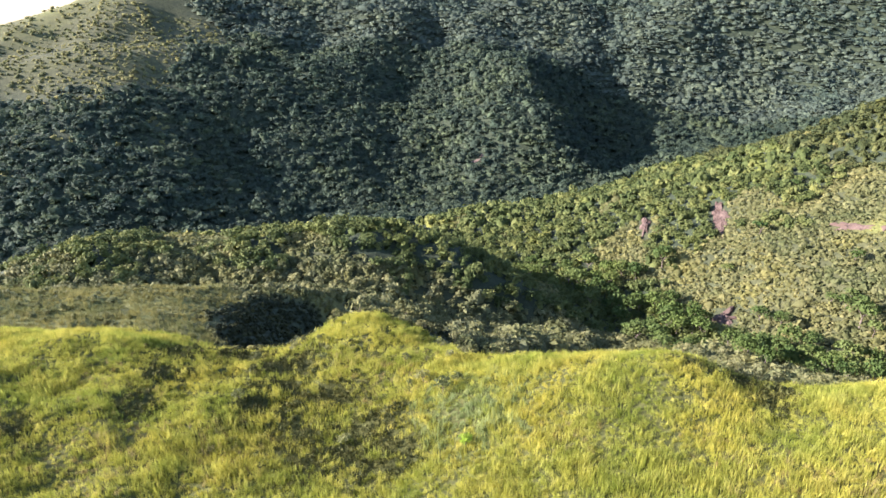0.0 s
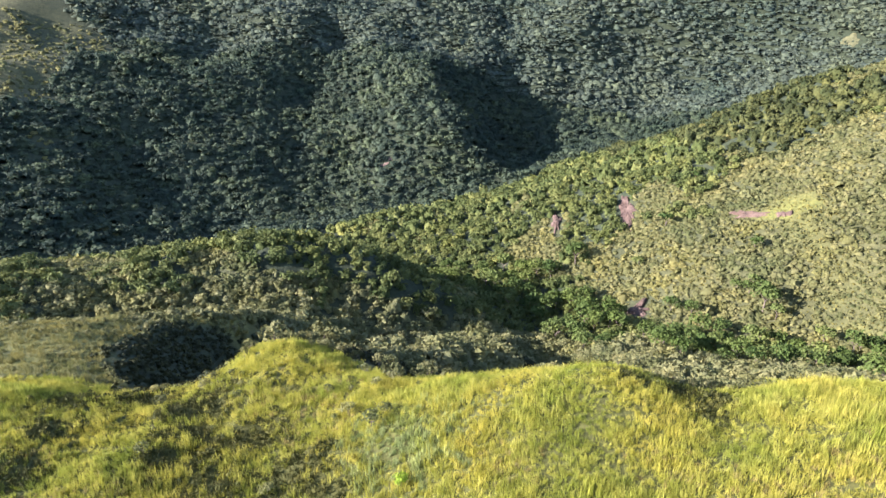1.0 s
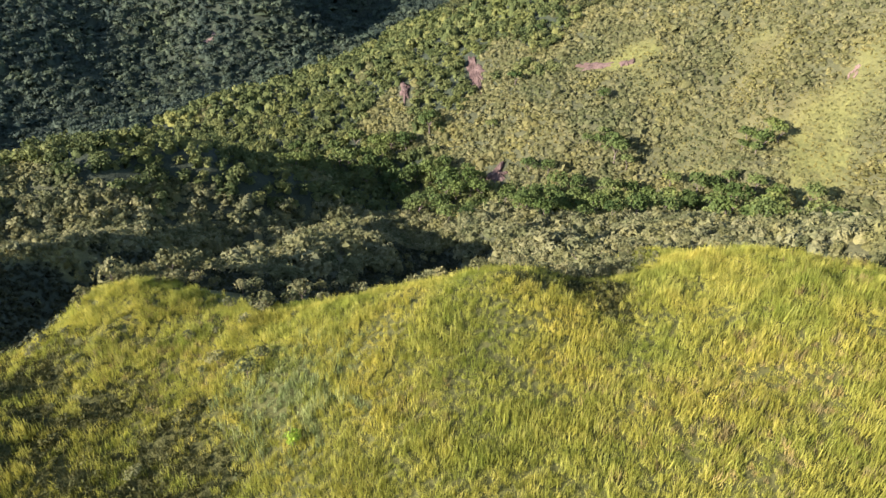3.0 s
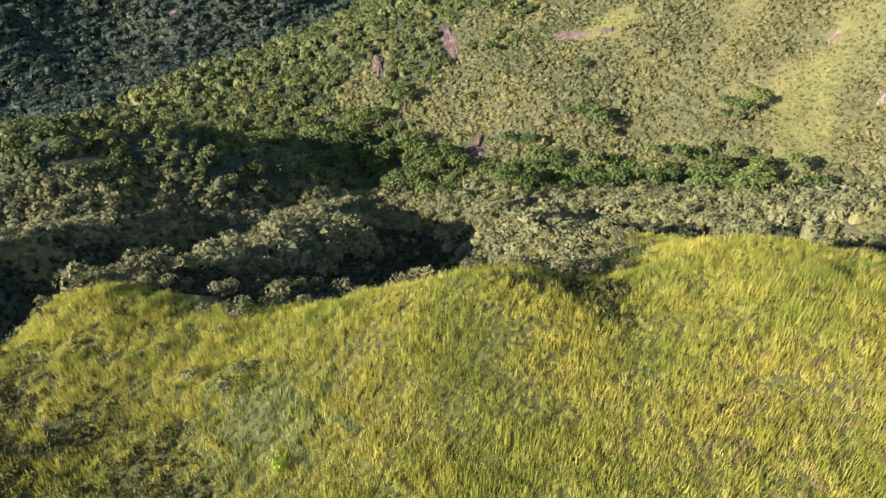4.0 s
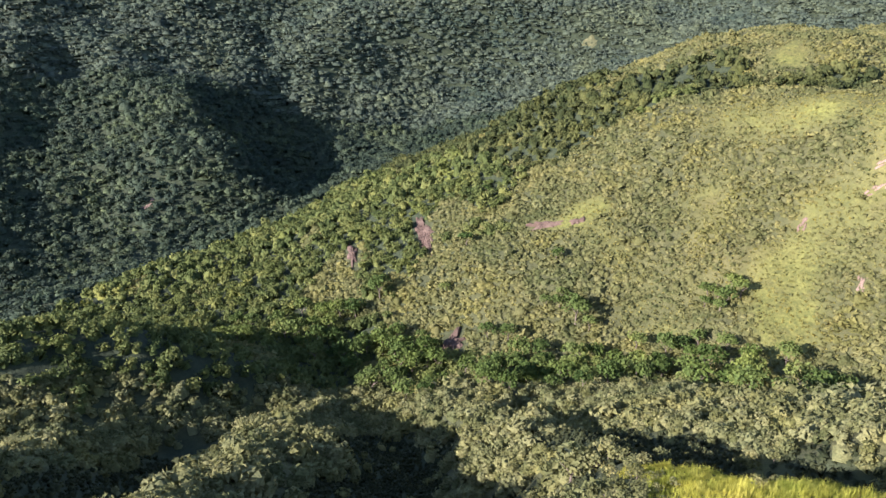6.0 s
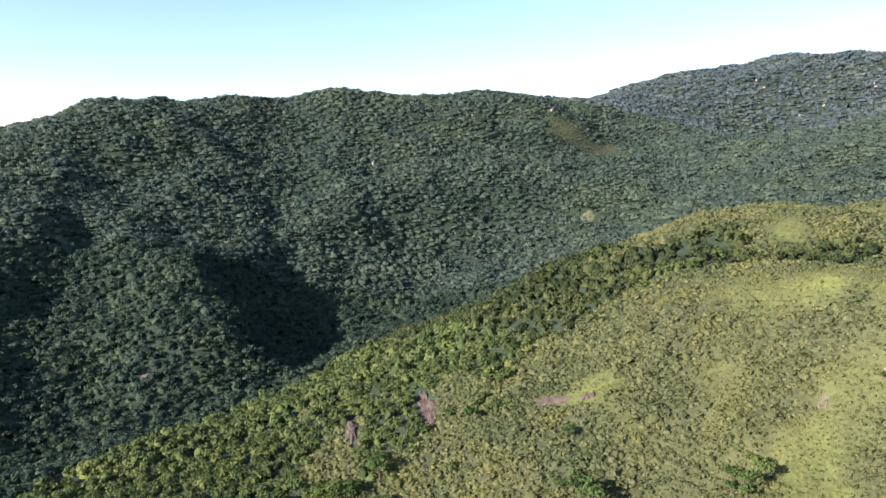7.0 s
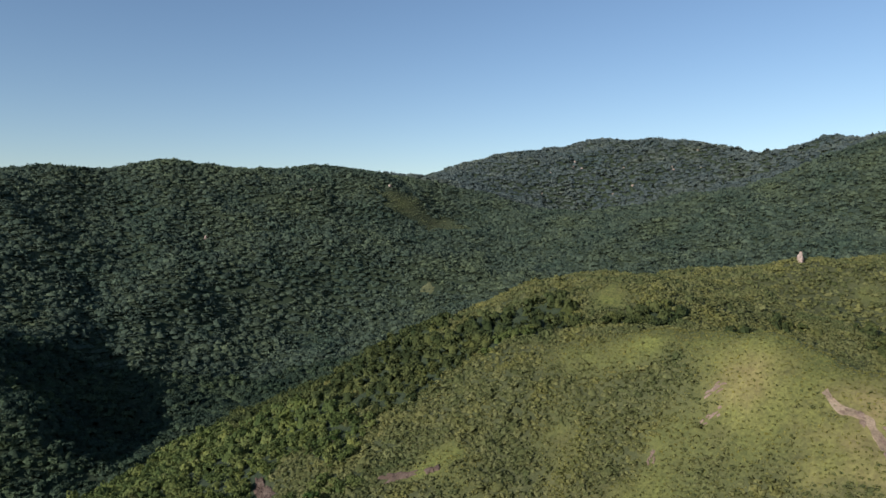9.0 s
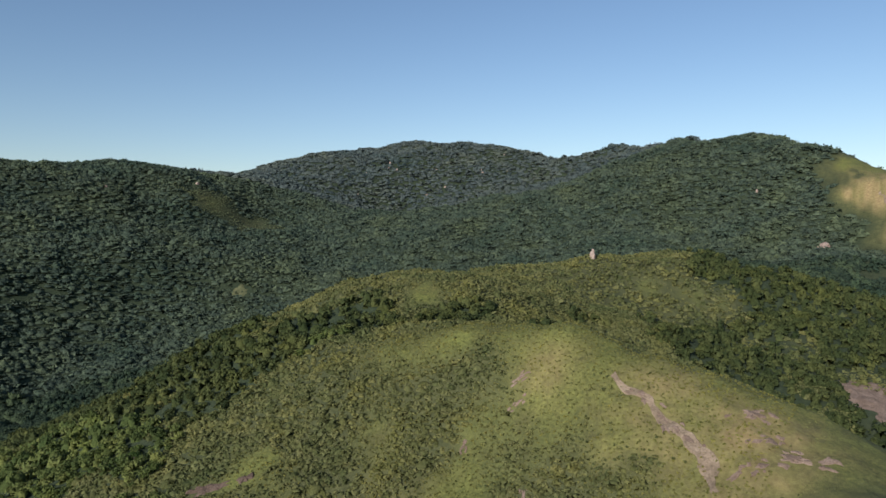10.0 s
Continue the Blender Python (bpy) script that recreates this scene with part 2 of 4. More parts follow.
lie(0.5, (-128, 170, 134), (-92, 178, 130.5), (-76, 181, 128.5), (-60, 186, 124.5), (-46, 195, 119), (-38, 203, 114))
lie(1.6, (-38, 203, 114), (-32, 214, 108), (-24, 232, 98), (-18, 255, 84), (-10, 275, 74))
lie(1.8, (-14, 142, 141), (-8, 152, 134.5), (-1, 170, 122), (8, 190, 107.5), (14, 204, 99))
lie(1.9, (14, 204, 99), (20, 220, 91), (28, 233, 85.5), (32, 250, 75), (42, 272, 62))
lie(1.9, (28, 196, 103.5), (38, 205, 98.3), (50, 203, 95.8), (57, 207, 92), (55, 220, 86.5), (45, 222, 88.5), (48, 250, 75.5), (60, 276, 60))
# the shaded ravine behind the grass crest and the hollow that it opens into
lie(1.2, (8, 138, 135), (20, 146, 124), (34, 157, 110), (50, 166, 99), (66, 180, 87), (76, 202, 75), (79, 225, 67), (84, 252, 57))
lie(1.4, (20, 133, 136.5), (36, 124, 134.5), (50, 116, 136), (48, 134, 121), (61, 126, 124), (66, 146, 107), (73, 140, 113), (78, 160, 101))
# the second scrub spur, the cleft in it, and the slopes east of it
lie(1.9, (67, 113, 141.5), (78, 123, 136), (90, 140, 125), (97, 160, 112.5), (101, 180, 101), (103, 195, 92.3), (100, 210, 85.3), (97, 224, 79.2), (95, 246, 68))
lie(1.2, (92, 112, 136), (103, 128, 125), (110, 148, 111), (115, 170, 96), (120, 195, 83), (124, 215, 73))
lie(1.9, (117, 103, 142), (123, 117, 130.5), (122, 154, 110), (129, 180, 94), (135, 211, 78.5), (131, 231, 73))
lie(1.0, (105, 60, 163), (101, 84, 142), (102, 97, 134))
lie(1.9, (120, 84, 152), (117, 103, 142))
lie(1.9, (150, 120, 127), (158, 150, 108), (160, 190, 88))
lie(1.3, (140, 70, 158), (165, 95, 135), (188, 130, 111))
# wooded hill in the middle and the streams either side
lie(2.75, (-160, 300, 95), (-84, 319, 91), (-36, 318, 95))
lie(3, (-36, 318, 95), (4, 312, 88), (40, 302, 71), (75, 305, 50))
lie(2.2, (-180, 240, 95), (-110, 255, 82), (-60, 270, 76), (-10, 290, 74))
lie(3, (215, 100, 112), (203, 150, 93), (195, 195, 77), (180, 225, 67), (150, 250, 60), (120, 290, 53), (95, 335, 45), (55, 385, 38), (0, 440, 30), (-60, 480, 24))
lie(3, (-560, 300, 10), (-400, 350, 30), (-270, 390, 40), (-190, 430, 35), (-110, 500, 18), (40, 565, 16), (130, 615, 18), (230, 690, 26), (330, 790, 38), (430, 840, 55), (560, 850, 86), (750, 800, 136), (900, 780, 184), (1000, 790, 218))
# the sunlit hill across the valley
lie(2.6, (-40, 515, 27), (40, 505, 38), (108, 480, 52), (165, 480, 69), (215, 485, 85), (252, 485, 99))
lie(2.75, (252, 485, 99), (290, 455, 131), (312, 437, 147))
lie(2.0, (325, 425, 155), (330, 418, 158))
lie(1.5, (325, 425, 155), (360, 378, 178), (390, 335, 181), (405, 295, 172))
lie(1.6, (405, 295, 172), (480, 300, 164), (557, 309, 176), (612, 310, 187), (660, 250, 184))
lie(2.75, (70, 430, 43), (120, 420, 60), (165, 398, 78), (205, 402, 98), (244, 410, 114), (270, 408, 127))
lie(2.8, (210, 440, 95), (250, 445, 112))
lie(2.1, (175, 340, 82), (205, 345, 95), (252, 350, 120), (282, 374, 136), (305, 400, 149))
lie(1.9, (139, 300, 57), (165, 300, 72), (189, 300, 85), (220, 300, 100), (252, 304, 115), (275, 320, 135))
lie(1.3, (290, 345, 146), (302, 318, 149))
lie(0.35, (320, 265, 157), (332, 235, 163), (338, 205, 167), (340, 138, 150), (338, 92, 137), (335, 40, 118), (335, -20, 100))
lie(1.7, (195, 245, 70), (215, 242, 80), (235, 235, 90), (268, 240, 110), (300, 250, 137))
lie(0.6, (226, 196, 87), (240, 208, 94), (251, 219, 100), (263, 230, 106))
lie(1.5, (205, 205, 79), (225, 222, 90), (245, 238, 99), (255, 248, 105))
lie(1.45, (238, 183, 92), (257, 195, 102), (275, 208, 114))
lie(1.4, (225, 150, 92), (260, 160, 112), (295, 160, 135))
lie(2.7, (298, 398, 146), (335, 348, 158), (368, 300, 160))
lie(2.5, (395, 240, 145), (430, 190, 118), (450, 130, 102), (460, 60, 90))
lie(2.15, (470, 255, 148), (520, 215, 140))
lie(2.7, (510, 170, 126), (500, 130, 116))
lie(2.1, (560, 220, 145), (590, 190, 146))
lie(2.8, (620, 150, 145), (600, 60, 125))
lie(3, (660, 215, 172), (720, 130, 165), (700, 40, 140))
lie(3, (1060, 190, 258), (980, 150, 212), (890, 115, 180))
# the great forested mountain, its spur, its hollows
lie(3, (-111, 1198, 248), (33, 1254, 294), (209, 1287, 305), (396, 1242, 319), (604, 1209, 317), (767, 1170, 310), (923, 1178, 304), (1000, 1150, 298))
lie(0.8, (-640, 700, 90), (-520, 790, 128), (-480, 850, 149), (-448, 894, 164), (-360, 987, 188), (-250, 1080, 214))
lie(3, (-90, 980, 165), (-42, 910, 136), (28, 880, 118), (78, 847, 106), (96, 770, 94), (114, 700, 68), (138, 635, 30))
lie(3, (300, 1000, 150), (218, 900, 90), (172, 800, 46), (158, 720, 28), (158, 655, 19))
lie(3, (-10, 900, 110), (-32, 820, 83), (-20, 720, 52), (0, 620, 21))
lie(3, (-105, 900, 130), (-115, 780, 94), (-110, 680, 56), (-85, 600, 24))
lie(3, (-170, 900, 132), (-182, 780, 105), (-178, 680, 73), (-165, 580, 38))
lie(1.5, (-470, 690, 108), (-400, 720, 118), (-320, 720, 116))
lie(2.5, (-420, 560, 76), (-300, 570, 78), (-250, 580, 70))
lie(2.7, (-400, 450, 58), (-300, 470, 58), (-215, 500, 52))
lie(2.7, (-260, 900, 156), (-240, 800, 121), (-228, 700, 91), (-222, 620, 70))
lie(3, (430, 1120, 230), (410, 1000, 165), (390, 900, 90))
lie(3, (300, 1150, 220), (260, 1050, 175), (310, 950, 130), (330, 880, 75))
lie(3, (560, 1080, 235), (540, 980, 175), (530, 910, 110))
lie(2.9, (700, 1020, 225), (690, 960, 195))
lie(2.05, (800, 1062, 244), (815, 1038, 224))
lie(3, (820, 1060, 240), (800, 930, 190), (780, 850, 150))
lie(3, (-700, 900, -60), (-600, 1300, -80), (-900, 600, -120), (-300, 1500, 100), (400, 1700, 150))
# the far ridges and the mountain above the second valley
lie(3, (1000, 1560, 315), (1214, 1525, 345), (1415, 1479, 410), (1684, 1323, 461), (1817, 1125, 456), (1890, 932, 402), (1800, 735, 422), (1700, 600, 390))
lie(3, (1000, 740, 222), (1183, 724, 272), (1380, 640, 333), (1478, 577, 380), (1490, 535, 392), (1454, 459, 384), (1336, 309, 370), (1270, 255, 356), (1201, 203, 334), (1107, 130, 290))
lie(3, (1600, 480, 330), (1560, 330, 320), (1400, 200, 290), (1290, 110, 262), (1240, 20, 250))
lie(3, (700, 500, 140), (800, 420, 155), (900, 300, 180), (880, 200, 180))
lie(3, (1000, 600, 190), (1050, 480, 215), (1080, 330, 225))
lie(3, (1200, 1100, 235), (1350, 1000, 245), (1600, 850, 300))
lie(0.5, (1107, 130, 286), (1030, 90, 255), (950, 70, 205), (850, 30, 160))
lie(0.5, (1120, 60, 285), (1000, 0, 240), (860, -60, 170))
lie(3, (1900, 300, 300), (2300, 900, 200), (1700, -300, 200), (900, -400, 100), (300, -400, 120), (-600, -300, 60))


# dry, tawny ground: middle (east, north), reach, strength
DRY = [(1040, 95, 75, 1.0), (985, 75, 60, 1.0), (950, 50, 70, 1.0), (37, 70, 3.5, 0.5), (-10, 112, 9, 0.22), (-9, 103, 8, 0.25), (46, 54, 9, 0.25), (55, 57, 8, 0.2), (38, 61, 6, 0.2), (17, 75, 3, 0.3), (72, 66, 7, 0.15), (84, 76, 5, 0.6), (300, 110, 26, 0.6), (318, 150, 18, 0.45), (288, 142, 30, 0.35), (268, 108, 26, 0.5), (310, 205, 16, 0.3), (250, 250, 22, 0.25), (-48, 80, 9, 0.3), (-34, 84, 8, 0.25), (-58, 100, 9, 0.15)]


# low bracken on the grass hill, darkened for shade: middle and reach; last four imitate shaded grass
BRACKEN = [(-50, 115, 5), (-49, 105, 4), (-38, 119, 7), (-28, 102, 6), (-26, 112, 6), (-31, 110, 5), (-18, 99, 5), (-25, 95, 4), (-11, 89, 6), (-6, 83, 5), (-14, 84, 5), (-21, 88, 5), (-19, 81, 4), (-8, 79, 4), (-30, 95, 4), (-49, 94, 3.5), (-64, 85, 3), (-40, 128, 5), (46, 80, 2.6), (44, 86, 3.2), (37, 89, 2.2), (48, 84, 3.0)]
# runs along the deep gullies behind the crest, darkened there to stand in for shade
SHADE_RUNS = (((-46, 160), (-43, 184)), ((-36, 136), (-36, 146), (-30, 168), (-19, 198), (-2, 232), (16, 258)), ((8, 138), (20, 146), (32, 160), (46, 174), (63, 190), (69, 212), (73, 232)), ((20, 134), (36, 127), (50, 122), (62, 128), (64, 146)), ((92, 118), (100, 135), (107, 160)), ((104, 78), (100, 88), (101, 100)))


def thicket_shade(x, y):
    """How strongly shade is painted and dark undergrowth stands along the runs, 0 to 1."""
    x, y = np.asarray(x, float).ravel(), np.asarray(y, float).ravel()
    shade_dots = np.concatenate([along([(p, q, 0) for p, q in run], 4.0) for run in SHADE_RUNS])
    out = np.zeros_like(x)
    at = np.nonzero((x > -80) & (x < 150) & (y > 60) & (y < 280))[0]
    gap = np.min(np.hypot(x[at, None] - shade_dots[None, :, 0], y[at, None] - shade_dots[None, :, 1]), axis=1)
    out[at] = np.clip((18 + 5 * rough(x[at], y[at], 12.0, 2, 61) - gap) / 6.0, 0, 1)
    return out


def bracken_cover(x, y):
    out = np.zeros(len(x))
    for cx, cy, reach in BRACKEN:
        out = np.maximum(out, np.exp(-((x - cx) ** 2 + (y - cy) ** 2) / reach ** 2))
    return out


def dryness(x, y):
    x, y = np.asarray(x, float).ravel(), np.asarray(y, float).ravel()
    out = np.zeros_like(x)
    for cx, cy, reach, much in DRY:
        out = np.maximum(out, much * np.exp(-((x - cx) ** 2 + (y - cy) ** 2) / reach ** 2))
    return np.clip(out * (1 + 0.5 * rough(x, y, 6.0, 2, 77)), 0, 1)


def value_noise(x, y, seed):
    """Smooth random heights of -1 to 1 on a unit lattice."""
    xi, yi = np.floor(x).astype(np.int64), np.floor(y).astype(np.int64)
    fx, fy = x - xi, y - yi
    fx, fy = fx * fx * (3 - 2 * fx), fy * fy * (3 - 2 * fy)

    def corner(i, j):
        h = (i * 374761393 + j * 668265263 + seed * 974634777) & 0x7FFFFFFF
        h = ((h ^ (h >> 13)) * 1274126177) & 0x7FFFFFFF
        return ((h ^ (h >> 16)) & 0xFFFF) / 32767.5 - 1

    top = corner(xi, yi) * (1 - fx) + corner(xi + 1, yi) * fx
    low = corner(xi, yi + 1) * (1 - fx) + corner(xi + 1, yi + 1) * fx
    return top * (1 - fy) + low * fy


def rough(x, y, size, octaves, seed):
    total, amp = np.zeros_like(x), 1.0
    for k in range(octaves):
        c, s = math.cos(0.7 + k), math.sin(0.7 + k)
        total = total + amp * value_noise((c * x - s * y) / size, (s * x + c * y) / size, seed + k)
        size, amp = size * 0.5, amp * 0.5
    return total


def along(places, step):
    out = []
    for a, c in zip(places[:-1], places[1:]):
        a, c = np.array(a, float), np.array(c, float)
        n = max(1, int(np.hypot(*(c - a)[:2]) / step))
        out += [a + (c - a) * k / n for k in range(n)]
    out.append(np.array(places[-1], float))
    return out


nodes_xyz, nodes_cover = [], []
for cover, places in LINES:
    for q in along(places, 12.0 + 0.09 * np.hypot(*np.mean(np.array(places, float), axis=0)[:2])):
        if all(np.hypot(*(q - o)[:2]) > 4.0 for o in nodes_xyz):
            nodes_xyz.append(q)
            nodes_cover.append(cover)
KNOT, KCOV = np.array(nodes_xyz), np.array(nodes_cover, float)
SOFT = 3.0 + 0.012 * np.hypot(KNOT[:, 0], KNOT[:, 1])
gap = np.hypot(KNOT[:, None, 0] - KNOT[None, :, 0], KNOT[:, None, 1] - KNOT[None, :, 1])
MEAN = KNOT[:, 2].mean()
PULL = np.linalg.solve(np.sqrt(gap ** 2 + SOFT[None, :] ** 2) - 0.6 * np.eye(len(KNOT)), KNOT[:, 2] - MEAN)


def land(x, y):
    """Height and plant cover at arrays of places."""
    x, y = np.asarray(x, float).ravel(), np.asarray(y, float).ravel()
    z, cov = np.empty_like(x), np.empty_like(x)
    for i in range(0, len(x), 20000):
        d2 = (x[i:i + 20000, None] - KNOT[None, :, 0]) ** 2 + (y[i:i + 20000, None] - KNOT[None, :, 1]) ** 2
        z[i:i + 20000] = MEAN + np.sqrt(d2 + SOFT[None, :] ** 2) @ PULL
        w = 1 / (d2 + 60.0) ** 1.6
        cov[i:i + 20000] = (w @ KCOV) / w.sum(1)
    r = np.hypot(x - 20, y - 60)
    near = np.clip((r - 60) / 500, 0, 1)
    wild = np.clip((r - 350) / 500, 0, 1)
    z += near * 3.0 * rough(x, y, 40.0, 3, 3) + wild * 15.0 * (0.5 - np.abs(rough(x, y, 170.0, 3, 11)))
    z += 7.0 * np.clip((r - 420) / 200, 0, 1) * np.clip((270 - z) / 80, 0, 1) * np.clip((1400 - r) / 300, 0, 1) * rough(x, y, 95.0, 2, 17)
    z += 0.8 * rough(x, y, 8.0, 3, 21) * np.clip(r / 60, 0.4, 1)
    far = np.clip((r - 2500) / 900, 0, 1)
    z = z * (1 - far) + -260.0 * far
    cov = cov + 0.35 * rough(x, y, 28.0, 3, 31)
    for cx, cy, reach, *much in OPEN:
        cov = cov - (much[0] if much else 0.75) * np.exp(-((x - cx) ** 2 + (y - cy) ** 2) / reach ** 2) * np.clip(1.0 + 0.5 * rough(x, y, 9.0, 2, 37), 0, 1.3)
    return z, cov


def axis(lo, hi, start, stop, fine, grow, limit):
    """Places along one axis: fine between start and stop, wider and wider outside."""
    mid = list(np.arange(start, stop + 1e-6, fine))
    for end, way in ((hi, 1), (lo, -1)):
        at, step, run = (stop if way > 0 else start), fine, []
        while (end - at) * way > 0:
            step = min(step * grow, limit if abs(at) < 1700 else 90.0)
            at += way * step
            run.append(at)
        mid = mid + run if way > 0 else run[::-1] + mid
    return np.array(mid)


def mesh_from(name, verts, faces, material, smooth=False):
    """A mesh out of arrays: verts (n, 3); faces (m, 3) or (m, 4)."""
    me = bpy.data.meshes.new(name)
    me.vertices.add(len(verts))
    me.vertices.foreach_set("co", np.asarray(verts, np.float32).ravel())
    k = faces.shape[1]
    me.loops.add(faces.size)
    me.loops.foreach_set("vertex_index", faces.astype(np.int32).ravel())
    me.polygons.add(len(faces))
    me.polygons.foreach_set("loop_start", np.arange(0, faces.size, k, dtype=np.int32))
    me.polygons.foreach_set("use_smooth", np.full(len(faces), smooth))
    me.update(calc_edges=True)
    me.materials.append(material)
    return me


def build_ground():
    xs = axis(-4300, 4300, -85, 330, 2.2, 1.06, 18.0)
    ys = axis(-1500, 4600, 55, 330, 2.4, 1.06, 18.0)
    gx, gy = np.meshgrid(xs, ys)
    z, cov = land(gx, gy)
    n, m = gx.shape
    idx = np.arange(n * m).reshape(n, m)
    quads = np.stack([idx[:-1, :-1], idx[:-1, 1:], idx[1:, 1:], idx[1:, :-1]], -1).reshape(-1, 4)
    me = mesh_from("ground", np.stack([gx.ravel(), gy.ravel(), z], -1), quads, MAT_GROUND, True)
    at = me.attributes.new("cover", "FLOAT", "POINT")
    at.data.foreach_set("value", np.clip(cov / 3.0, 0, 1).astype(np.float32))
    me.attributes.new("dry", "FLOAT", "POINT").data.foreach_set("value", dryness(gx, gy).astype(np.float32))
    # thatch darkened as shade under the tall grass; shade painted under undergrowth and bracken
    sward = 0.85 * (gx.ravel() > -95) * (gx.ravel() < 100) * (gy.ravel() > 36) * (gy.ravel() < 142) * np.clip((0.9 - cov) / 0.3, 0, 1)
    dark = np.maximum(thicket_shade(gx, gy), 0.3 * bracken_cover(gx.ravel(), gy.ravel()))
    me.attributes.new("thatch_shade", "FLOAT", "POINT").data.foreach_set("value", sward.astype(np.float32))
    me.attributes.new("floor_shade", "FLOAT", "POINT").data.foreach_set("value", dark.astype(np.float32))
    return tagged(new("ground", me), "hilly ground of grass slopes, scrub and forest floor", "ground", kind="structure")


build_ground()


# ---- bare rock and earth ----
# middle (east, north), half length, half width, turn in degrees
PATCHES = {
    "rock": [(206, 326, 9, 2.6, -50), (216.5, 312, 4, 2.4, -40), (166, 388, 20, 4.0, 75), (129, 408, 16, 3.5, 75)],
    "face": [(138.5, 298, 9, 5.0, 65)],
    "clearing": [(648, 852, 15, 10, -30)],
    "earth": [(309, 158, 6, 2.2, 62), (300, 146, 8, 2.6, 55), (291, 133, 6, 2.0, 50), (305, 217, 5, 1.6, -60), (296, 213, 4, 1.6, -60), (314, 114, 8, 3.5, -70), (300, 104, 7, 3, -50), (292, 95, 9, 4, -70), (284, 104, 5, 2.5, -40), (296, 84, 6, 3, -60), (278, 112, 5, 2, -50), (518, 76, 30, 22, 20), (500, 72, 18, 12, 20), (261, 191, 3.4, 1.5, 30), (278, 231, 4, 1.6, 20), (34, 646, 7, 4.5, 10)],
}


def clear_of_patches(xy):
    ok = np.ones(len(xy), bool)
    for x, y, a, c, turn in PATCHES["rock"] + PATCHES["face"] + PATCHES["earth"] + PATCHES["clearing"]:
        co, si = math.cos(radians(turn)), math.sin(radians(turn))
        u, v = xy[:, 0] - x, xy[:, 1] - y
        ok &= ((co * u + si * v) / (a + 1)) ** 2 + ((co * v - si * u) / (c + 1)) ** 2 > 1
    return ok


def patch_mesh(name, x, y, a, c, turn, material, swell, seed):
    """A ragged low sheet of stone or soil that swells out of the slope and dips under it at its rim."""
    rings, spokes = (9, 40) if a > 5 else (4, 24)
    ang = np.linspace(0, 2 * np.pi, spokes, endpoint=False)
    edge = 1 + (0.3 if material is MAT_TURF else 0.6) * rough(np.cos(ang) * 2.1 + seed * 7.3, np.sin(ang) * 2.1, 1.0, 4, seed)
    u, v = [0.0], [0.0]
    for k in range(1, rings + 1):
        u += list(np.cos(ang) * edge * a * k / rings)
        v += list(np.sin(ang) * edge * c * k / rings)
    u, v = np.array(u), np.array(v)
    co, si = math.cos(radians(turn)), math.sin(radians(turn))
    px, py = x + co * u - si * v, y + si * u + co * v
    z, _ = land(px, py)
    t = np.concatenate([[0], np.repeat(np.arange(1, rings + 1) / rings, spokes)])
    z = z + swell * (1 - t ** 3) * (1.0 + 0.8 * rough(px, py, 2.6, 3, seed + 5)) + 0.35 - 1.2 * t ** 6
    tri = [(0, 1 + j, 1 + (j + 1) % spokes) for j in range(spokes)]
    for k in range(rings - 1):
        for j in range(spokes):
            p, q = 1 + k * spokes + j, 1 + k * spokes + (j + 1) % spokes
            tri += [(p, p + spokes, q), (q, p + spokes, q + spokes)]
    return new(name, mesh_from(name, np.stack([px, py, z], -1), np.array(tri), material))


for k, spec in enumerate(PATCHES["rock"]):
    tagged(patch_mesh("rock_outcrop", *spec, MAT_ROCK, 0.7, 40 + k), "pinkish brown bare rock face on the sunlit scrub hill", "rock", "bare rock faces")
for k, spec in enumerate(PATCHES["face"]):
    tagged(patch_mesh("rock_outcrop", *spec, MAT_ROCK, 1.2, 55 + k), "pinkish brown rock face above the stream trees", "rock", "bare rock faces")
for k, spec in enumerate(PATCHES["clearing"]):
    tagged(patch_mesh("clearing", *spec, MAT_TURF, 0.2, 60 + k), "small sunlit grass clearing in the forest", "clearing", kind="structure")
for k, spec in enumerate(PATCHES["earth"]):
    x, y, a, c, turn = spec
    scraps = [(x, y, a, c, turn)] if a > 15 else [(x, y, a * 0.6, c * 0.6, turn)]
    crumbs = random.Random(k)
    for _ in range(3 if a > 15 else 6):
        u, v, f = crumbs.uniform(-1.2, 1.2) * a, crumbs.uniform(-1.5, 1.5) * c, crumbs.uniform(0.15, 0.35)
        co, si = math.cos(radians(turn)), math.sin(radians(turn))
        scraps.append((x + co * u - si * v, y + si * u + co * v, a * f, c * f * 1.2, turn + crumbs.uniform(-30, 30)))
    for j, piece in enumerate(scraps):
        tagged(patch_mesh("bare_earth", *piece, MAT_EARTH, 0.15, 70 + 9 * k + j), "pinkish bare eroded soil among grass", "bare earth", kind="structure")


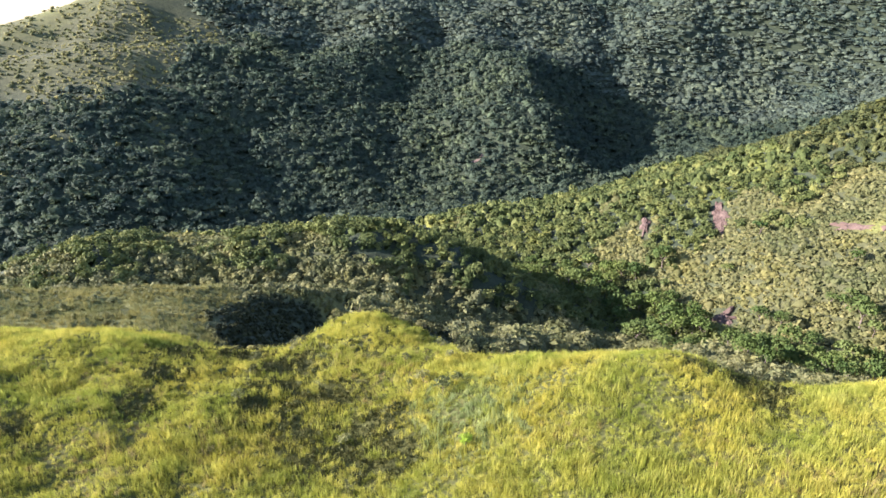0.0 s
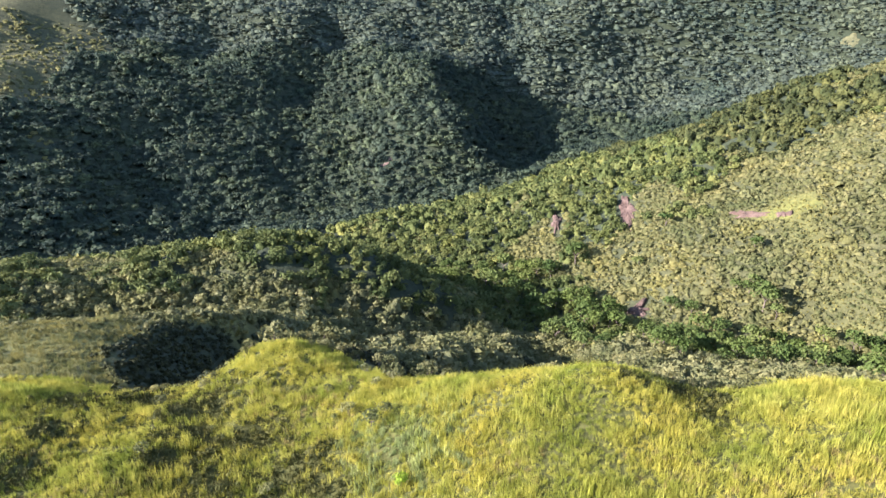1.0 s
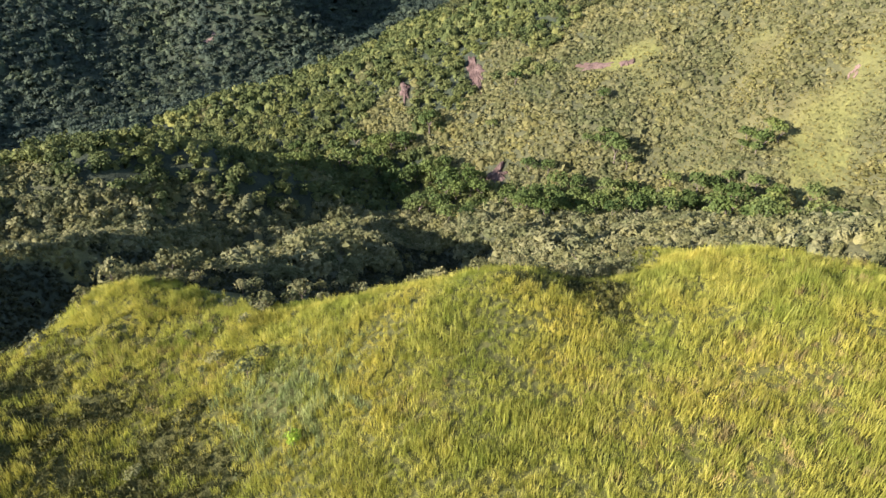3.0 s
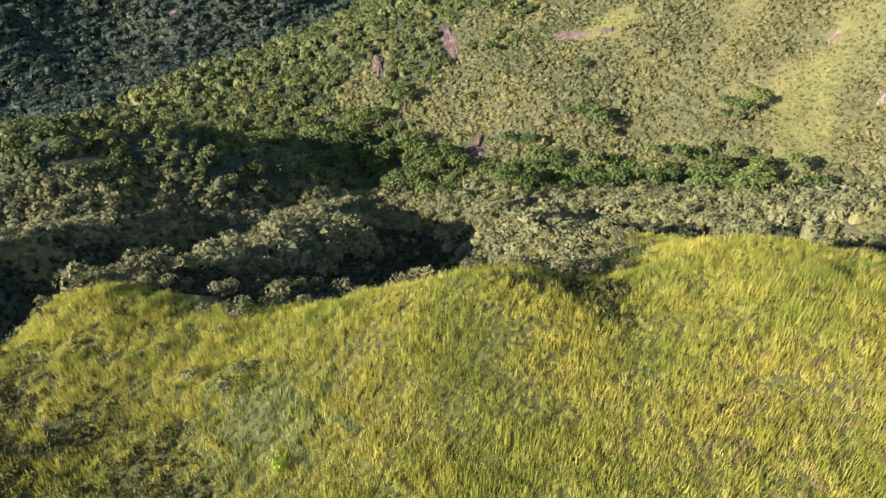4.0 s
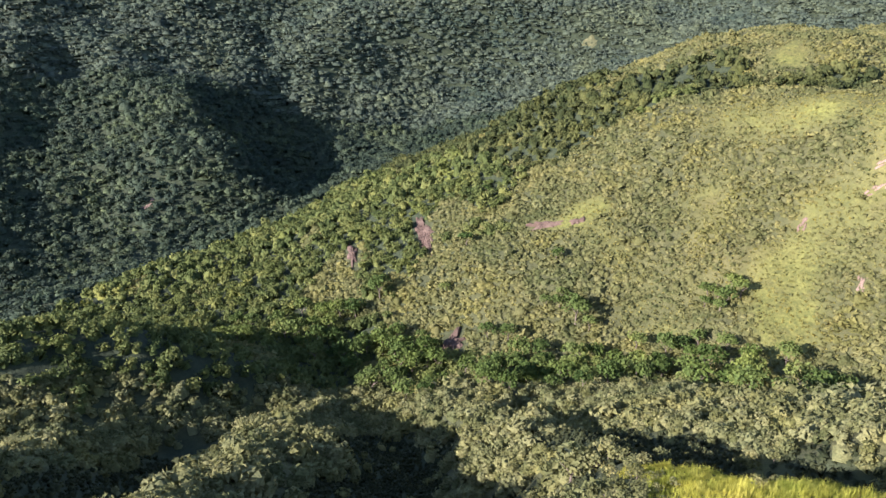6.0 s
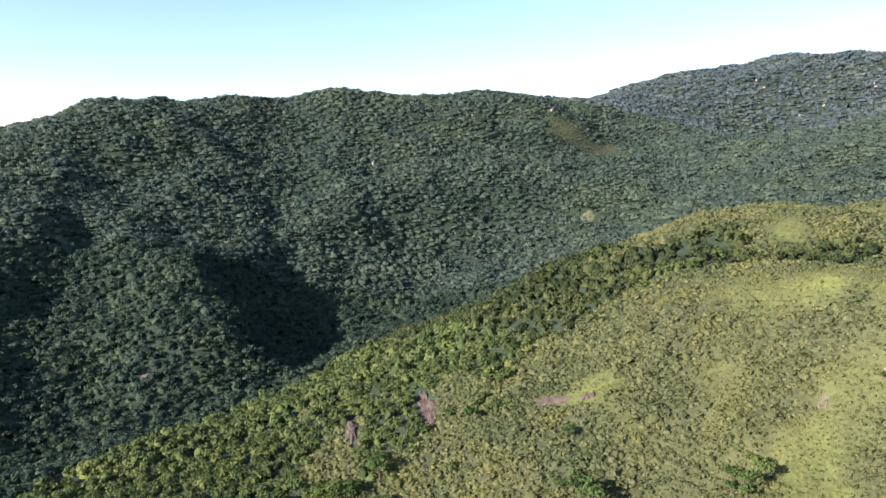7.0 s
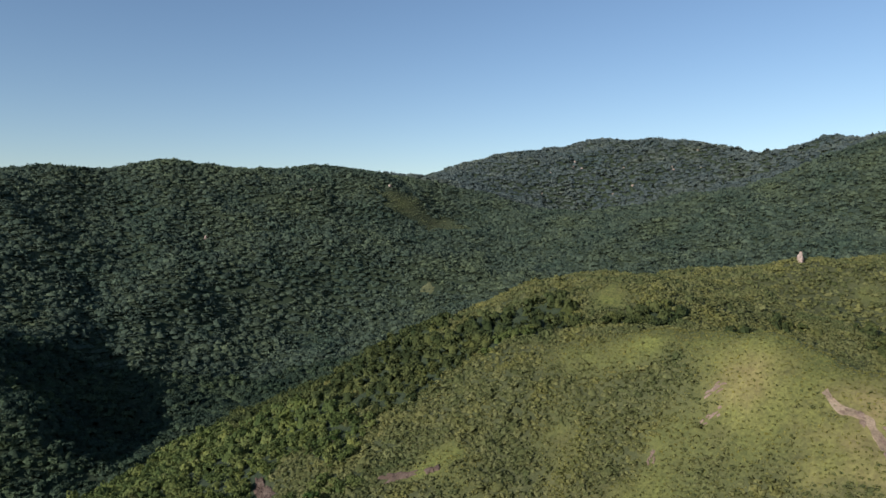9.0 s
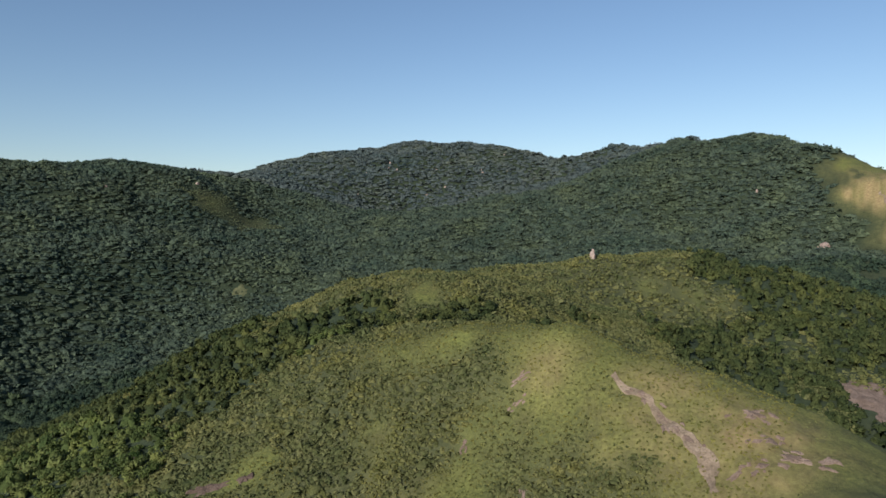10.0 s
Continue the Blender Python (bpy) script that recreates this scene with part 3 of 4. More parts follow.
def trail(places, width):
    """A worn path down the hill: a strip of uneven width laid on the slope."""
    run = np.array(along([(x, y, 0) for x, y in places], 1.5))
    way = np.gradient(run[:, :2], axis=0)
    way /= np.linalg.norm(way, axis=1)[:, None]
    side = np.stack([-way[:, 1], way[:, 0]], -1)
    n = len(run)
    k = np.arange(n, dtype=float)
    half = width * (1 + 0.6 * rough(k / 5, k * 0, 1.0, 3, 91))[:, None]
    mid = run[:, :2] + side * 1.6 * rough(k / 6, k * 0 + 9, 1.0, 2, 92)[:, None]
    rows = []
    for f, h in ((-1.0, -0.5), (-0.7, 0.3), (-0.25, 0.35), (0.25, 0.3), (0.7, 0.35), (1.0, -0.5)):
        q = mid + side * half * f
        rows.append(np.concatenate([q, (land(q[:, 0], q[:, 1])[0] + h)[:, None]], 1))
    v = np.stack(rows, 1).reshape(-1, 3)
    i = (np.arange(n - 1)[:, None] * 6 + np.arange(5)[None]).reshape(-1, 1)
    me = mesh_from("dirt_trail", v, i + np.array([[0, 1, 7, 6]]), MAT_PALE)
    return tagged(new("dirt_trail", me), "pale stony dirt trail worn down the grass hill", "trail", kind="structure")


trail([(315, 174), (311, 163), (304, 152.5), (298, 141.5), (291, 133), (284, 125), (278, 121), (268, 117)], 2.8)
trail([(1052, 104), (1038, 108), (1030, 104), (1016, 98), (1000, 92)], 1.6)
trail([(985, 92), (972, 96), (960, 92)], 1.6)


def boulder(name, material, seed, x, y, wide, high, label):
    """A faceted block of stone, wider at its foot."""
    bm = bmesh.new()
    bmesh.ops.create_icosphere(bm, subdivisions=2 if name == "boulder" else 3, radius=1.0)
    for v in bm.verts:
        n = noise.noise(v.co * 1.3 + Vector((seed, 0, 0))) * 0.45 + noise.noise(v.co * 3.1 + Vector((0, seed, 0))) * 0.18
        v.co = v.co * (1 + n)
        v.co.x *= wide * (1.15 - 0.25 * v.co.z)
        v.co.y *= wide * 0.8
        v.co.z *= high
    me = bpy.data.meshes.new(name)
    bm.to_mesh(me)
    bm.free()
    me.materials.append(material)
    ob = new(name, me)
    ob.location = (x, y, float(land([x], [y])[0][0]) + high * 0.45)
    return tagged(ob, label, "rock")


for k, (x, y) in enumerate([(604, 1123), (1450, 1243), (1457, 1221), (1607, 1050), (1724, 1047), (1470, 1073), (1281, 1200), (1423, 1097), (765, 1114), (396, 1062), (1473, 1258), (1598, 1040), (1095, 262), (1540, 1150), (1380, 1260), (1660, 1000)]):
    tagged(boulder("boulder", MAT_CLIFF, 10.0 + k, x, y, 2.2 + 0.7 * (k % 3), 3.4, "pale bare boulder among the mountain forest"), group="boulders in the forest")
boulder("summit_rock", MAT_CLIFF, 3.0, 609, 308, 2.8, 6.5, "tall pinkish rock standing on the far ridge")
boulder("summit_rock", MAT_CLIFF, 5.0, 938, 157, 7.0, 4.0, "pale rock among forest below the yellow hill")
boulder("summit_rock", MAT_CLIFF, 6.0, 926, 162, 4.0, 3.0, "small pale rock among forest below the yellow hill")

# ---- plants ----
def crown_shape(rng, n, wide, high, leaf, lobes=6, squash=0.4, corners=4):
    """Leaf clumps as crooked quads on the skin of a lumpy crown; unit-free arrays of verts and quads."""
    lob = rng.normal(size=(lobes, 3))
    lob[:, 2] = np.abs(lob[:, 2])
    lob /= np.linalg.norm(lob, axis=1)[:, None]
    lob = lob * np.array([wide * 0.32, wide * 0.32, high * 0.30]) + [0, 0, high * 0.1]
    which = rng.integers(0, lobes, n)
    way = rng.normal(size=(n, 3))
    way[:, 2] = np.abs(way[:, 2]) * 1.0 - 0.25
    way /= np.linalg.norm(way, axis=1)[:, None]
    size = rng.uniform(0.75, 1.25, lobes)[which][:, None]
    mid = lob[which] + way * np.array([wide * 0.24, wide * 0.24, high * 0.26]) * size * rng.uniform(0.85, 1.1, (n, 1))
    mid[:, 2] += high * 0.5
    face = way + rng.normal(size=(n, 3)) * squash
    face /= np.linalg.norm(face, axis=1)[:, None]
    side = np.cross(face, rng.normal(size=(n, 3)))
    side /= np.linalg.norm(side, axis=1)[:, None]
    up = np.cross(face, side)
    s = leaf * rng.uniform(0.6, 1.35, (n, 1))
    v = np.stack([mid - side * s, mid - up * s * 0.8 + face * s * 0.25, mid + side * s, mid + up * s * 0.8 + face * s * 0.25], 1)
    if corners == 3:
        v = np.stack([mid - side * s * 1.2 - up * s * 0.6, mid + side * s * 1.2 - up * s * 0.6, mid + up * s * 1.3], 1)
    return v.reshape(-1, 3), np.arange(corners * n).reshape(n, corners)


def dome_shape(rng, rings, wide, high, rough_by=0.16, flakes=0, leaf=0.1, core=1.0, lobes=6, squash=0.2):
    """A closed rounded crown of few faces, uneven all round, with loose leaf clumps standing off its skin."""
    v, f, start = [(0, 0, high)], [], []
    for k, n in enumerate(rings):
        ang = 0.5 * np.pi * (k + 1) / len(rings) * 1.12
        start.append(len(v))
        off = rng.uniform(0, 6.28)
        for j in range(n):
            a = off + 2 * np.pi * (j + rng.uniform(-0.2, 0.2)) / n
            s = 1 + rng.normal() * rough_by
            v.append((math.cos(a) * math.sin(ang) * wide * 0.5 * s, math.sin(a) * math.sin(ang) * wide * 0.5 * s, high * (0.3 + 0.7 * math.cos(ang)) * (1 + rng.normal() * rough_by * 0.6)))
    n = rings[0]
    f += [(0, start[0] + j, start[0] + (j + 1) % n) for j in range(n)]
    for k in range(len(rings) - 1):
        a, c, i, j = rings[k], rings[k + 1], 0, 0
        while i < a or j < c:
            p, q = start[k] + i % a, start[k + 1] + j % c
            if i / a <= j / c and i < a:
                f.append((p, q, start[k] + (i + 1) % a))
                i += 1
            else:
                f.append((p, q, start[k + 1] + (j + 1) % c))
                j += 1
    v, f = np.array(v, float), np.array(f)
    if flakes:
        v *= [core, core, (core + 1) / 2]
        fv, ff = crown_shape(rng, flakes, wide * 1.12, high * 1.1, leaf, lobes, squash, 3)
        fv[:, 2] -= high * 0.12
        v, f = np.concatenate([v, fv]), np.concatenate([f, ff + len(v)])
    return v, f


def scatter(name, shapes, xy, size, material, label, category, sink=0.1, tall=1.0, smooth=False):
    """One mesh of very many plants: each a shape from the list, turned and sized, on the ground."""
    rng = np.random.default_rng(len(xy))
    z, _ = land(xy[:, 0], xy[:, 1])
    pick = rng.integers(0, len(shapes), len(xy))
    allv, allf, tones, base = [], [], [], 0
    for k, (v, f) in enumerate(shapes):
        at = np.nonzero(pick == k)[0]
        if not len(at):
            continue
        a = rng.uniform(0, 2 * np.pi, len(at))
        s = size[at]
        c, sn = np.cos(a), np.sin(a)
        px = (v[None, :, 0] * c[:, None] - v[None, :, 1] * sn[:, None]) * s[:, None] + xy[at, 0][:, None]
        py = (v[None, :, 0] * sn[:, None] + v[None, :, 1] * c[:, None]) * s[:, None] + xy[at, 1][:, None]
        pz = v[None, :, 2] * (s * rng.uniform(0.8, 1.2, len(at)) * tall)[:, None] + (z[at] - sink * s)[:, None]
        allv.append(np.stack([px, py, pz], -1).reshape(-1, 3))
        allf.append((f[None] + (np.arange(len(at)) * len(v))[:, None, None] + base).reshape(-1, f.shape[1]))
        tones.append(np.repeat(rng.uniform(0, 1, len(at)), len(v)))
        base += len(at) * len(v)
    me = mesh_from(name, np.concatenate(allv), np.concatenate(allf), material, smooth)
    me.attributes.new("tone", "FLOAT", "POINT").data.foreach_set("value", np.concatenate(tones).astype(np.float32))
    return tagged(new(name, me), label, category, kind="stuff")


def jittered(x0, x1, y0, y1, step, seed):
    rng = np.random.default_rng(seed)
    gx, gy = np.meshgrid(np.arange(x0, x1, step), np.arange(y0, y1, step))
    xy = np.stack([gx.ravel(), gy.ravel()], -1) + rng.uniform(-0.5, 0.5, (gx.size, 2)) * step
    return xy, rng


def woods():
    rng = np.random.default_rng(5)
    far = [dome_shape(rng, (4, 6), 0.98, 0.74, 0.18, 34, 0.1, 0.9, 5, 0.22) for _ in range(18)]
    high = [dome_shape(rng, (3, 5), 1.34, 0.62, 0.14, 6, 0.17, 0.92, 4, 0.15) for _ in range(16)]
    close = [dome_shape(rng, (4, 6), 0.92, 0.78, 0.2, 90, 0.075, 0.8, 7, 0.4) for _ in range(10)]
    # mountain sides: near forest, then the high far ridges
    xy, r = jittered(-520, 1480, 60, 1355, 6.7, 1)
    z, cov = land(xy[:, 0], xy[:, 1])
    d = np.hypot(xy[:, 0], xy[:, 1])
    wood = (cov > 2.35) & (d < 1480) & clear_of_patches(xy) & (xy[:, 1] < np.interp(xy[:, 0], [-111, 33, 209, 400, 770, 1000], [1270, 1325, 1355, 1320, 1260, 1400]))
    # the stream parts the dark mountain forest from the greener wood of the sunlit hill
    own_hill = (xy[:, 1] < np.interp(xy[:, 0], [-60, 40, 130, 230, 330, 420, 520, 700], [470, 545, 590, 660, 700, 640, 420, 330])) & (xy[:, 0] > -60) & (xy[:, 0] < 720)
    ok = wood & own_hill & (d >= 470) & (d < 880)
    size = r.uniform(5.0, 10.0, len(xy))
    # light leaves on the sunny flank; the side turned away has shade in its colour
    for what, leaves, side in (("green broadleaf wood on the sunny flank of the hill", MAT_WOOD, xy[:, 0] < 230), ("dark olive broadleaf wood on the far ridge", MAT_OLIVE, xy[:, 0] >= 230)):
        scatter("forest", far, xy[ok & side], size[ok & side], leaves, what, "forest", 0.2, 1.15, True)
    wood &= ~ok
    # the upper side takes the lighter leaves with painted haze
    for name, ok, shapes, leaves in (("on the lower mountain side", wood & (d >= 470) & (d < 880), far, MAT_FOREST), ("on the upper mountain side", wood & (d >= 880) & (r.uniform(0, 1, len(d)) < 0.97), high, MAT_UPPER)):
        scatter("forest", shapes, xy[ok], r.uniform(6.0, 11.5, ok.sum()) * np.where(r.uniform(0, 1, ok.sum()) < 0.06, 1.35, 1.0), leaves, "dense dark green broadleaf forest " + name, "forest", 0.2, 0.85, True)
    xy, r = jittered(-260, 480, 100, 480, 5.4, 21)
    z, cov = land(xy[:, 0], xy[:, 1])
    d = np.hypot(xy[:, 0], xy[:, 1])
    ok = (cov > 2.35) & (d > 215) & (d < 470) & clear_of_patches(xy)
    # trees on the far flank get the darkened leaves in place of shade
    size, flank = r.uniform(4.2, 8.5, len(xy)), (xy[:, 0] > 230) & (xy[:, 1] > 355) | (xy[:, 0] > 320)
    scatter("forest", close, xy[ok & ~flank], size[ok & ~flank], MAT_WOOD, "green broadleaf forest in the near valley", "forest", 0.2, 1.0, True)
    scatter("forest", close, xy[ok & flank], size[ok & flank], MAT_OLIVE, "olive broadleaf wood on the far flank of the sunlit hill, darkened for shade", "forest", 0.2, 1.0, True)
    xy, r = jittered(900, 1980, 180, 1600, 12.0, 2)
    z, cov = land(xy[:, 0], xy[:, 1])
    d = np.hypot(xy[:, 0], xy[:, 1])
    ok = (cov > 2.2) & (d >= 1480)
    scatter("forest", high, xy[ok], r.uniform(10, 17, ok.sum()), MAT_HIGH, "forest on the far high ridges, leaves greyed and blued for haze", "forest", 0.2, 0.8, True)


NEAR_SHRUBS = []


def scrub():
    rng = np.random.default_rng(6)
    bushes = [dome_shape(rng, (4, 6), 0.86, 0.44, 0.2, 6, 0.14, 1.0, 4, 0.2) for _ in range(24)]
    xy, r = jittered(-190, 530, 90, 640, 2.1, 3)
    z, cov = land(xy[:, 0], xy[:, 1])
    keep = r.uniform(0, 1, len(xy))
    far_side = xy[:, 1] > np.interp(xy[:, 0], [-170, 0, 75, 120, 180, 215], [300, 300, 300, 285, 215, 60])
    clump = np.where(far_side & (cov < 2.1), np.clip(1.0 + 0.6 * rough(xy[:, 0], xy[:, 1], 11.0, 3, 43), 0.55, 1.0), 1.0)
    ok = (cov > np.where(far_side, -0.4, 0.35)) & (cov <= 2.45) & (keep < np.clip((cov - 0.35) / 0.7, np.where(far_side, 0.08, 0.04), 1.0) * clump) & (np.hypot(xy[:, 0], xy[:, 1]) > 105)
    size = r.uniform(1.6, 3.5, len(xy)) * (0.85 + 0.35 * clump) * np.where(r.uniform(0, 1, len(xy)) < 0.04, 1.7, 1.0) * np.clip(cov / 1.3, 0.5, 1.3)
    # the stream parts the pale scrub of the near side from the olive scrub of the sunlit hill
    hither = ~far_side
    near = ok & hither & (keep < 0.55) & (r.uniform(0, 1, len(xy)) > 0.93 * thicket_shade(xy[:, 0], xy[:, 1]))
    # those nearest the crest are shrubs of their own, set out further down
    front = near & (xy[:, 1] < 152 - 0.25 * (xy[:, 0] - 20)) & (xy[:, 0] > -45) & (xy[:, 0] < 112)
    NEAR_SHRUBS.extend((float(q[0]), float(q[1]), float(h) / 3.0) for q, h in zip(xy[front], size[front] * 1.25))
    near = near & ~front
    scatter("scrub", [dome_shape(rng, (5, 7), 0.66, 0.56, 0.14, 56, 0.06, 0.94, 7, 0.3) for _ in range(12)], xy[near], size[near] * 1.45, MAT_GREY, "pale grey-green scrub on the spurs behind the crest", "scrub", 0.15, 1.0, True)
    ok = ok & ~hither & clear_of_patches(xy)
    scatter("scrub", bushes, xy[ok], size[ok], MAT_SCRUB, "close olive-green scrub of bushes on the sunlit hill", "scrub", 0.15, 1.0, True)
    # grass tussocks between the bushes of the sunlit hill
    sods = [dome_shape(rng, (4,), 0.9, 0.3, 0.2, 5, 0.2, 0.7, 3, 0.5) for _ in range(12)]
    xy, r = jittered(160, 350, 80, 420, 2.2, 19)
    z, cov = land(xy[:, 0], xy[:, 1])
    ok = (cov < 1.5) & (xy[:, 1] > np.interp(xy[:, 0], [160, 180, 215], [260, 235, 100])) & clear_of_patches(xy)
    scatter("tussocks", sods, xy[ok], r.uniform(0.9, 2.0, ok.sum()), MAT_SOD, "yellow-green grass tussocks on the open slopes of the sunlit hill", "grass", 0.1)
    # hummocks of grass over the meadow that opens in the mountain forest
    xy, r = jittered(660, 900, 960, 1140, 4.0, 29)
    z, cov = land(xy[:, 0], xy[:, 1])
    ok = cov <= 2.45
    scatter("tussocks", sods, xy[ok], r.uniform(2.0, 4.5, ok.sum()), MAT_MEADOW, "grass hummocks in an opening of the mountain forest, green dulled for haze", "grass", 0.1)
    # thinner bushes on the far grass shoulders
    for x0, x1, y0, y1, what in ((-620, -190, 340, 860, "bushes on the grassy shoulder of the mountain"), (530, 720, 20, 420, "bushes along the far grassy ridge")):
        xy, r = jittered(x0, x1, y0, y1, 4.0 if x0 == 530 else 6.0, 9)
        z, cov = land(xy[:, 0], xy[:, 1])
        ok = (cov > 0.4) & (cov <= 2.35) & (r.uniform(0, 1, len(xy)) < cov / 1.6)
        scatter("scrub", bushes, xy[ok], r.uniform(2.5, 7.0, ok.sum()), MAT_SCRUB, "olive " + what, "scrub", 0.15, 1.0, True)


def tuft_shape(rng, blades, high):
    """A tussock: narrow blades that spread from one root, each a long leaning triangle."""
    a = rng.uniform(0, 2 * np.pi, blades)
    root = rng.normal(size=(blades, 2)) * 0.3
    d = np.stack([np.cos(a), np.sin(a)], -1)
    lean = rng.uniform(0.05, 0.5, (blades, 1))
    h = high * rng.uniform(0.5, 1.1, blades) * (1 - 0.45 * lean[:, 0])
    turn = a + rng.uniform(0.6, 2.5, blades)
    s = np.stack([np.cos(turn), np.sin(turn)], -1) * rng.uniform(0.022, 0.05, (blades, 1))
    low = np.zeros((blades, 1))
    tip = np.concatenate([root + d * lean, h[:, None]], 1)
    v = np.stack([np.concatenate([root - s, low], 1), np.concatenate([root + s, low], 1), tip], 1)
    return v.reshape(-1, 3), np.arange(3 * blades).reshape(blades, 3)


def grass():
    rng = np.random.default_rng(7)
    tufts = [tuft_shape(rng, 38, 1.25) for _ in range(14)]
    xy, r = jittered(-95, 100, 36, 142, 0.78, 4)
    z, cov = land(xy[:, 0], xy[:, 1])
    clear = bracken_cover(xy[:, 0], xy[:, 1])
    ok = (cov < 0.8) & (r.uniform(0, 1, len(xy)) > clear * 0.95) & (thicket_shade(xy[:, 0], xy[:, 1]) < 0.7) & (xy[:, 1] > np.interp(xy[:, 0], [-95, -55, -5, 0, 25, 45, 60, 75, 85, 100], [122, 66, 64, 60, 56, 44, 44, 52, 62, 72]))
    # the sward stands in clumps a stride or two across, with lower grass between them
    tall = 0.82 + 0.38 * rough(xy[:, 0], xy[:, 1], 3.2, 2, 51) + 0.12 * rough(xy[:, 0], xy[:, 1], 9.0, 2, 55)
    size = np.clip(r.uniform(0.75, 1.25, len(xy)) * tall, 0.4, 1.6) + 0.12
    pick = r.uniform(0, 1, len(xy))
    dry = ok & (pick < dryness(xy[:, 0], xy[:, 1]))
    # a patch of blue-green fern on the slope
    fern = ok & ~dry & (pick < np.exp(-((xy[:, 0] - 4.0) ** 2 / 40 + (xy[:, 1] - 87.0) ** 2 / 50)) * 0.85)
    ok = ok & ~dry & ~fern
    scatter("tall_grass", tufts, xy[ok], size[ok], MAT_GRASS, "tall sunlit yellow-green grass on the hillside", "grass", 0.03)
    scatter("dry_grass", tufts, xy[dry], size[dry] * 0.85, MAT_DRY, "dry tawny grass in patches on the hillside", "grass", 0.03)
    scatter("fern", tufts, xy[fern], size[fern] * 1.1, MAT_FERN, "patch of blue-green fern in the grass", "fern", 0.03)
    # the rest of the hill, thinner
    xy, r = jittered(-120, 150, -30, 125, 4.5, 24)
    z, cov = land(xy[:, 0], xy[:, 1])
    ok = (cov < 0.8) & (xy[:, 1] < np.interp(xy[:, 0], [-95, -55, -5, 0, 25, 45, 60, 75, 85, 100], [122, 66, 64, 60, 56, 44, 44, 52, 62, 72]))
    scatter("tall_grass", tufts, xy[ok], r.uniform(0.9, 1.6, ok.sum()), MAT_GRASS, "thinner tall grass lower on the hillside", "grass", 0.03)
    xy, r = jittered(-150, 10, 100, 235, 1.7, 14)
    z, cov = land(xy[:, 0], xy[:, 1])
    ok = ((xy[:, 1] > 142) | (xy[:, 0] < -94)) & (cov < 0.85) & (thicket_shade(xy[:, 0], xy[:, 1]) < 0.4)
    scatter("tall_grass", tufts, xy[ok], r.uniform(0.9, 1.5, ok.sum()), MAT_RIDGE, "dull olive grass on the ridge behind the gully", "grass", 0.03)
    # low bracken in the hollow of the grass hill, its olive darkened for shade: fronds among a few leafy clumps
    low = [crown_shape(rng, 22, 1.0, 0.6, 0.13, 5, 0.7, 3) for _ in range(8)]
    fronds = [tuft_shape(rng, 18, 0.9) for _ in range(8)]
    xy, r = jittered(-80, 70, 66, 150, 0.8, 8)
    thick = bracken_cover(xy[:, 0], xy[:, 1]) * (1.6 + 0.7 * rough(xy[:, 0], xy[:, 1], 5.0, 3, 33))
    pick = r.uniform(0, 1, len(xy))
    ok = pick < thick
    scatter("bracken", fronds, xy[ok], r.uniform(0.8, 1.45, ok.sum()), MAT_BRACKEN, "olive bracken fronds in the grassy hollow, darkened for shade", "bracken", 0.05)
    ok = pick < thick * 0.3
    scatter("bracken", low, xy[ok], r.uniform(0.8, 1.6, ok.sum()), MAT_BRACKEN, "low leafy bracken clumps in the grassy hollow", "bracken", 0.1)
    # closed undergrowth down the deep gullies behind the crest, coloured dark to imitate their shade
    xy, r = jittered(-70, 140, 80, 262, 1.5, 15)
    ok = (r.uniform(0, 1, len(xy)) < thicket_shade(xy[:, 0], xy[:, 1])) & ((land(xy[:, 0], xy[:, 1])[1] > 0.6) | (xy[:, 1] > 136))
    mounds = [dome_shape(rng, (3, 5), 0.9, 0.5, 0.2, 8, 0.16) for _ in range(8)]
    scatter("undergrowth", mounds, xy[ok], r.uniform(1.3, 2.6, ok.sum()), MAT_GULLY, "low undergrowth in the deep gullies, leaves darkened to imitate shade", "undergrowth", 0.1, 1.0, True)


woods()
scrub()
grass()


# ---- single trees and shrubs ----
def tube(bm, places, radii, sides=7):
    """A tapering round limb through places."""
    rings = []
    for k, (q, rad) in enumerate(zip(places, radii)):
        q = Vector(q)
        way = (Vector(places[min(k + 1, len(places) - 1)]) - Vector(places[max(k - 1, 0)])).normalized()
        side = way.orthogonal().normalized()
        other = way.cross(side)
        rings.append([bm.verts.new(q + (side * math.cos(a) + other * math.sin(a)) * rad) for a in [2 * math.pi * j / sides for j in range(sides)]])
    for lo, hi in zip(rings[:-1], rings[1:]):
        for j in range(sides):
            bm.faces.new((lo[j], lo[(j + 1) % sides], hi[(j + 1) % sides], hi[j]))
    bm.faces.new(rings[-1])


def part(name, data, material, parent, label=""):
    """One mesh object under a thing, from a bmesh or from arrays of verts and faces."""
    if isinstance(data, tuple):
        me = mesh_from(name, data[0], data[1], material)
    else:
        me = bpy.data.meshes.new(name)
        data.to_mesh(me)
        data.free()
        me.materials.append(material)
    ob = new(name, me)
    ob.parent = parent
    return tagged(ob, label)


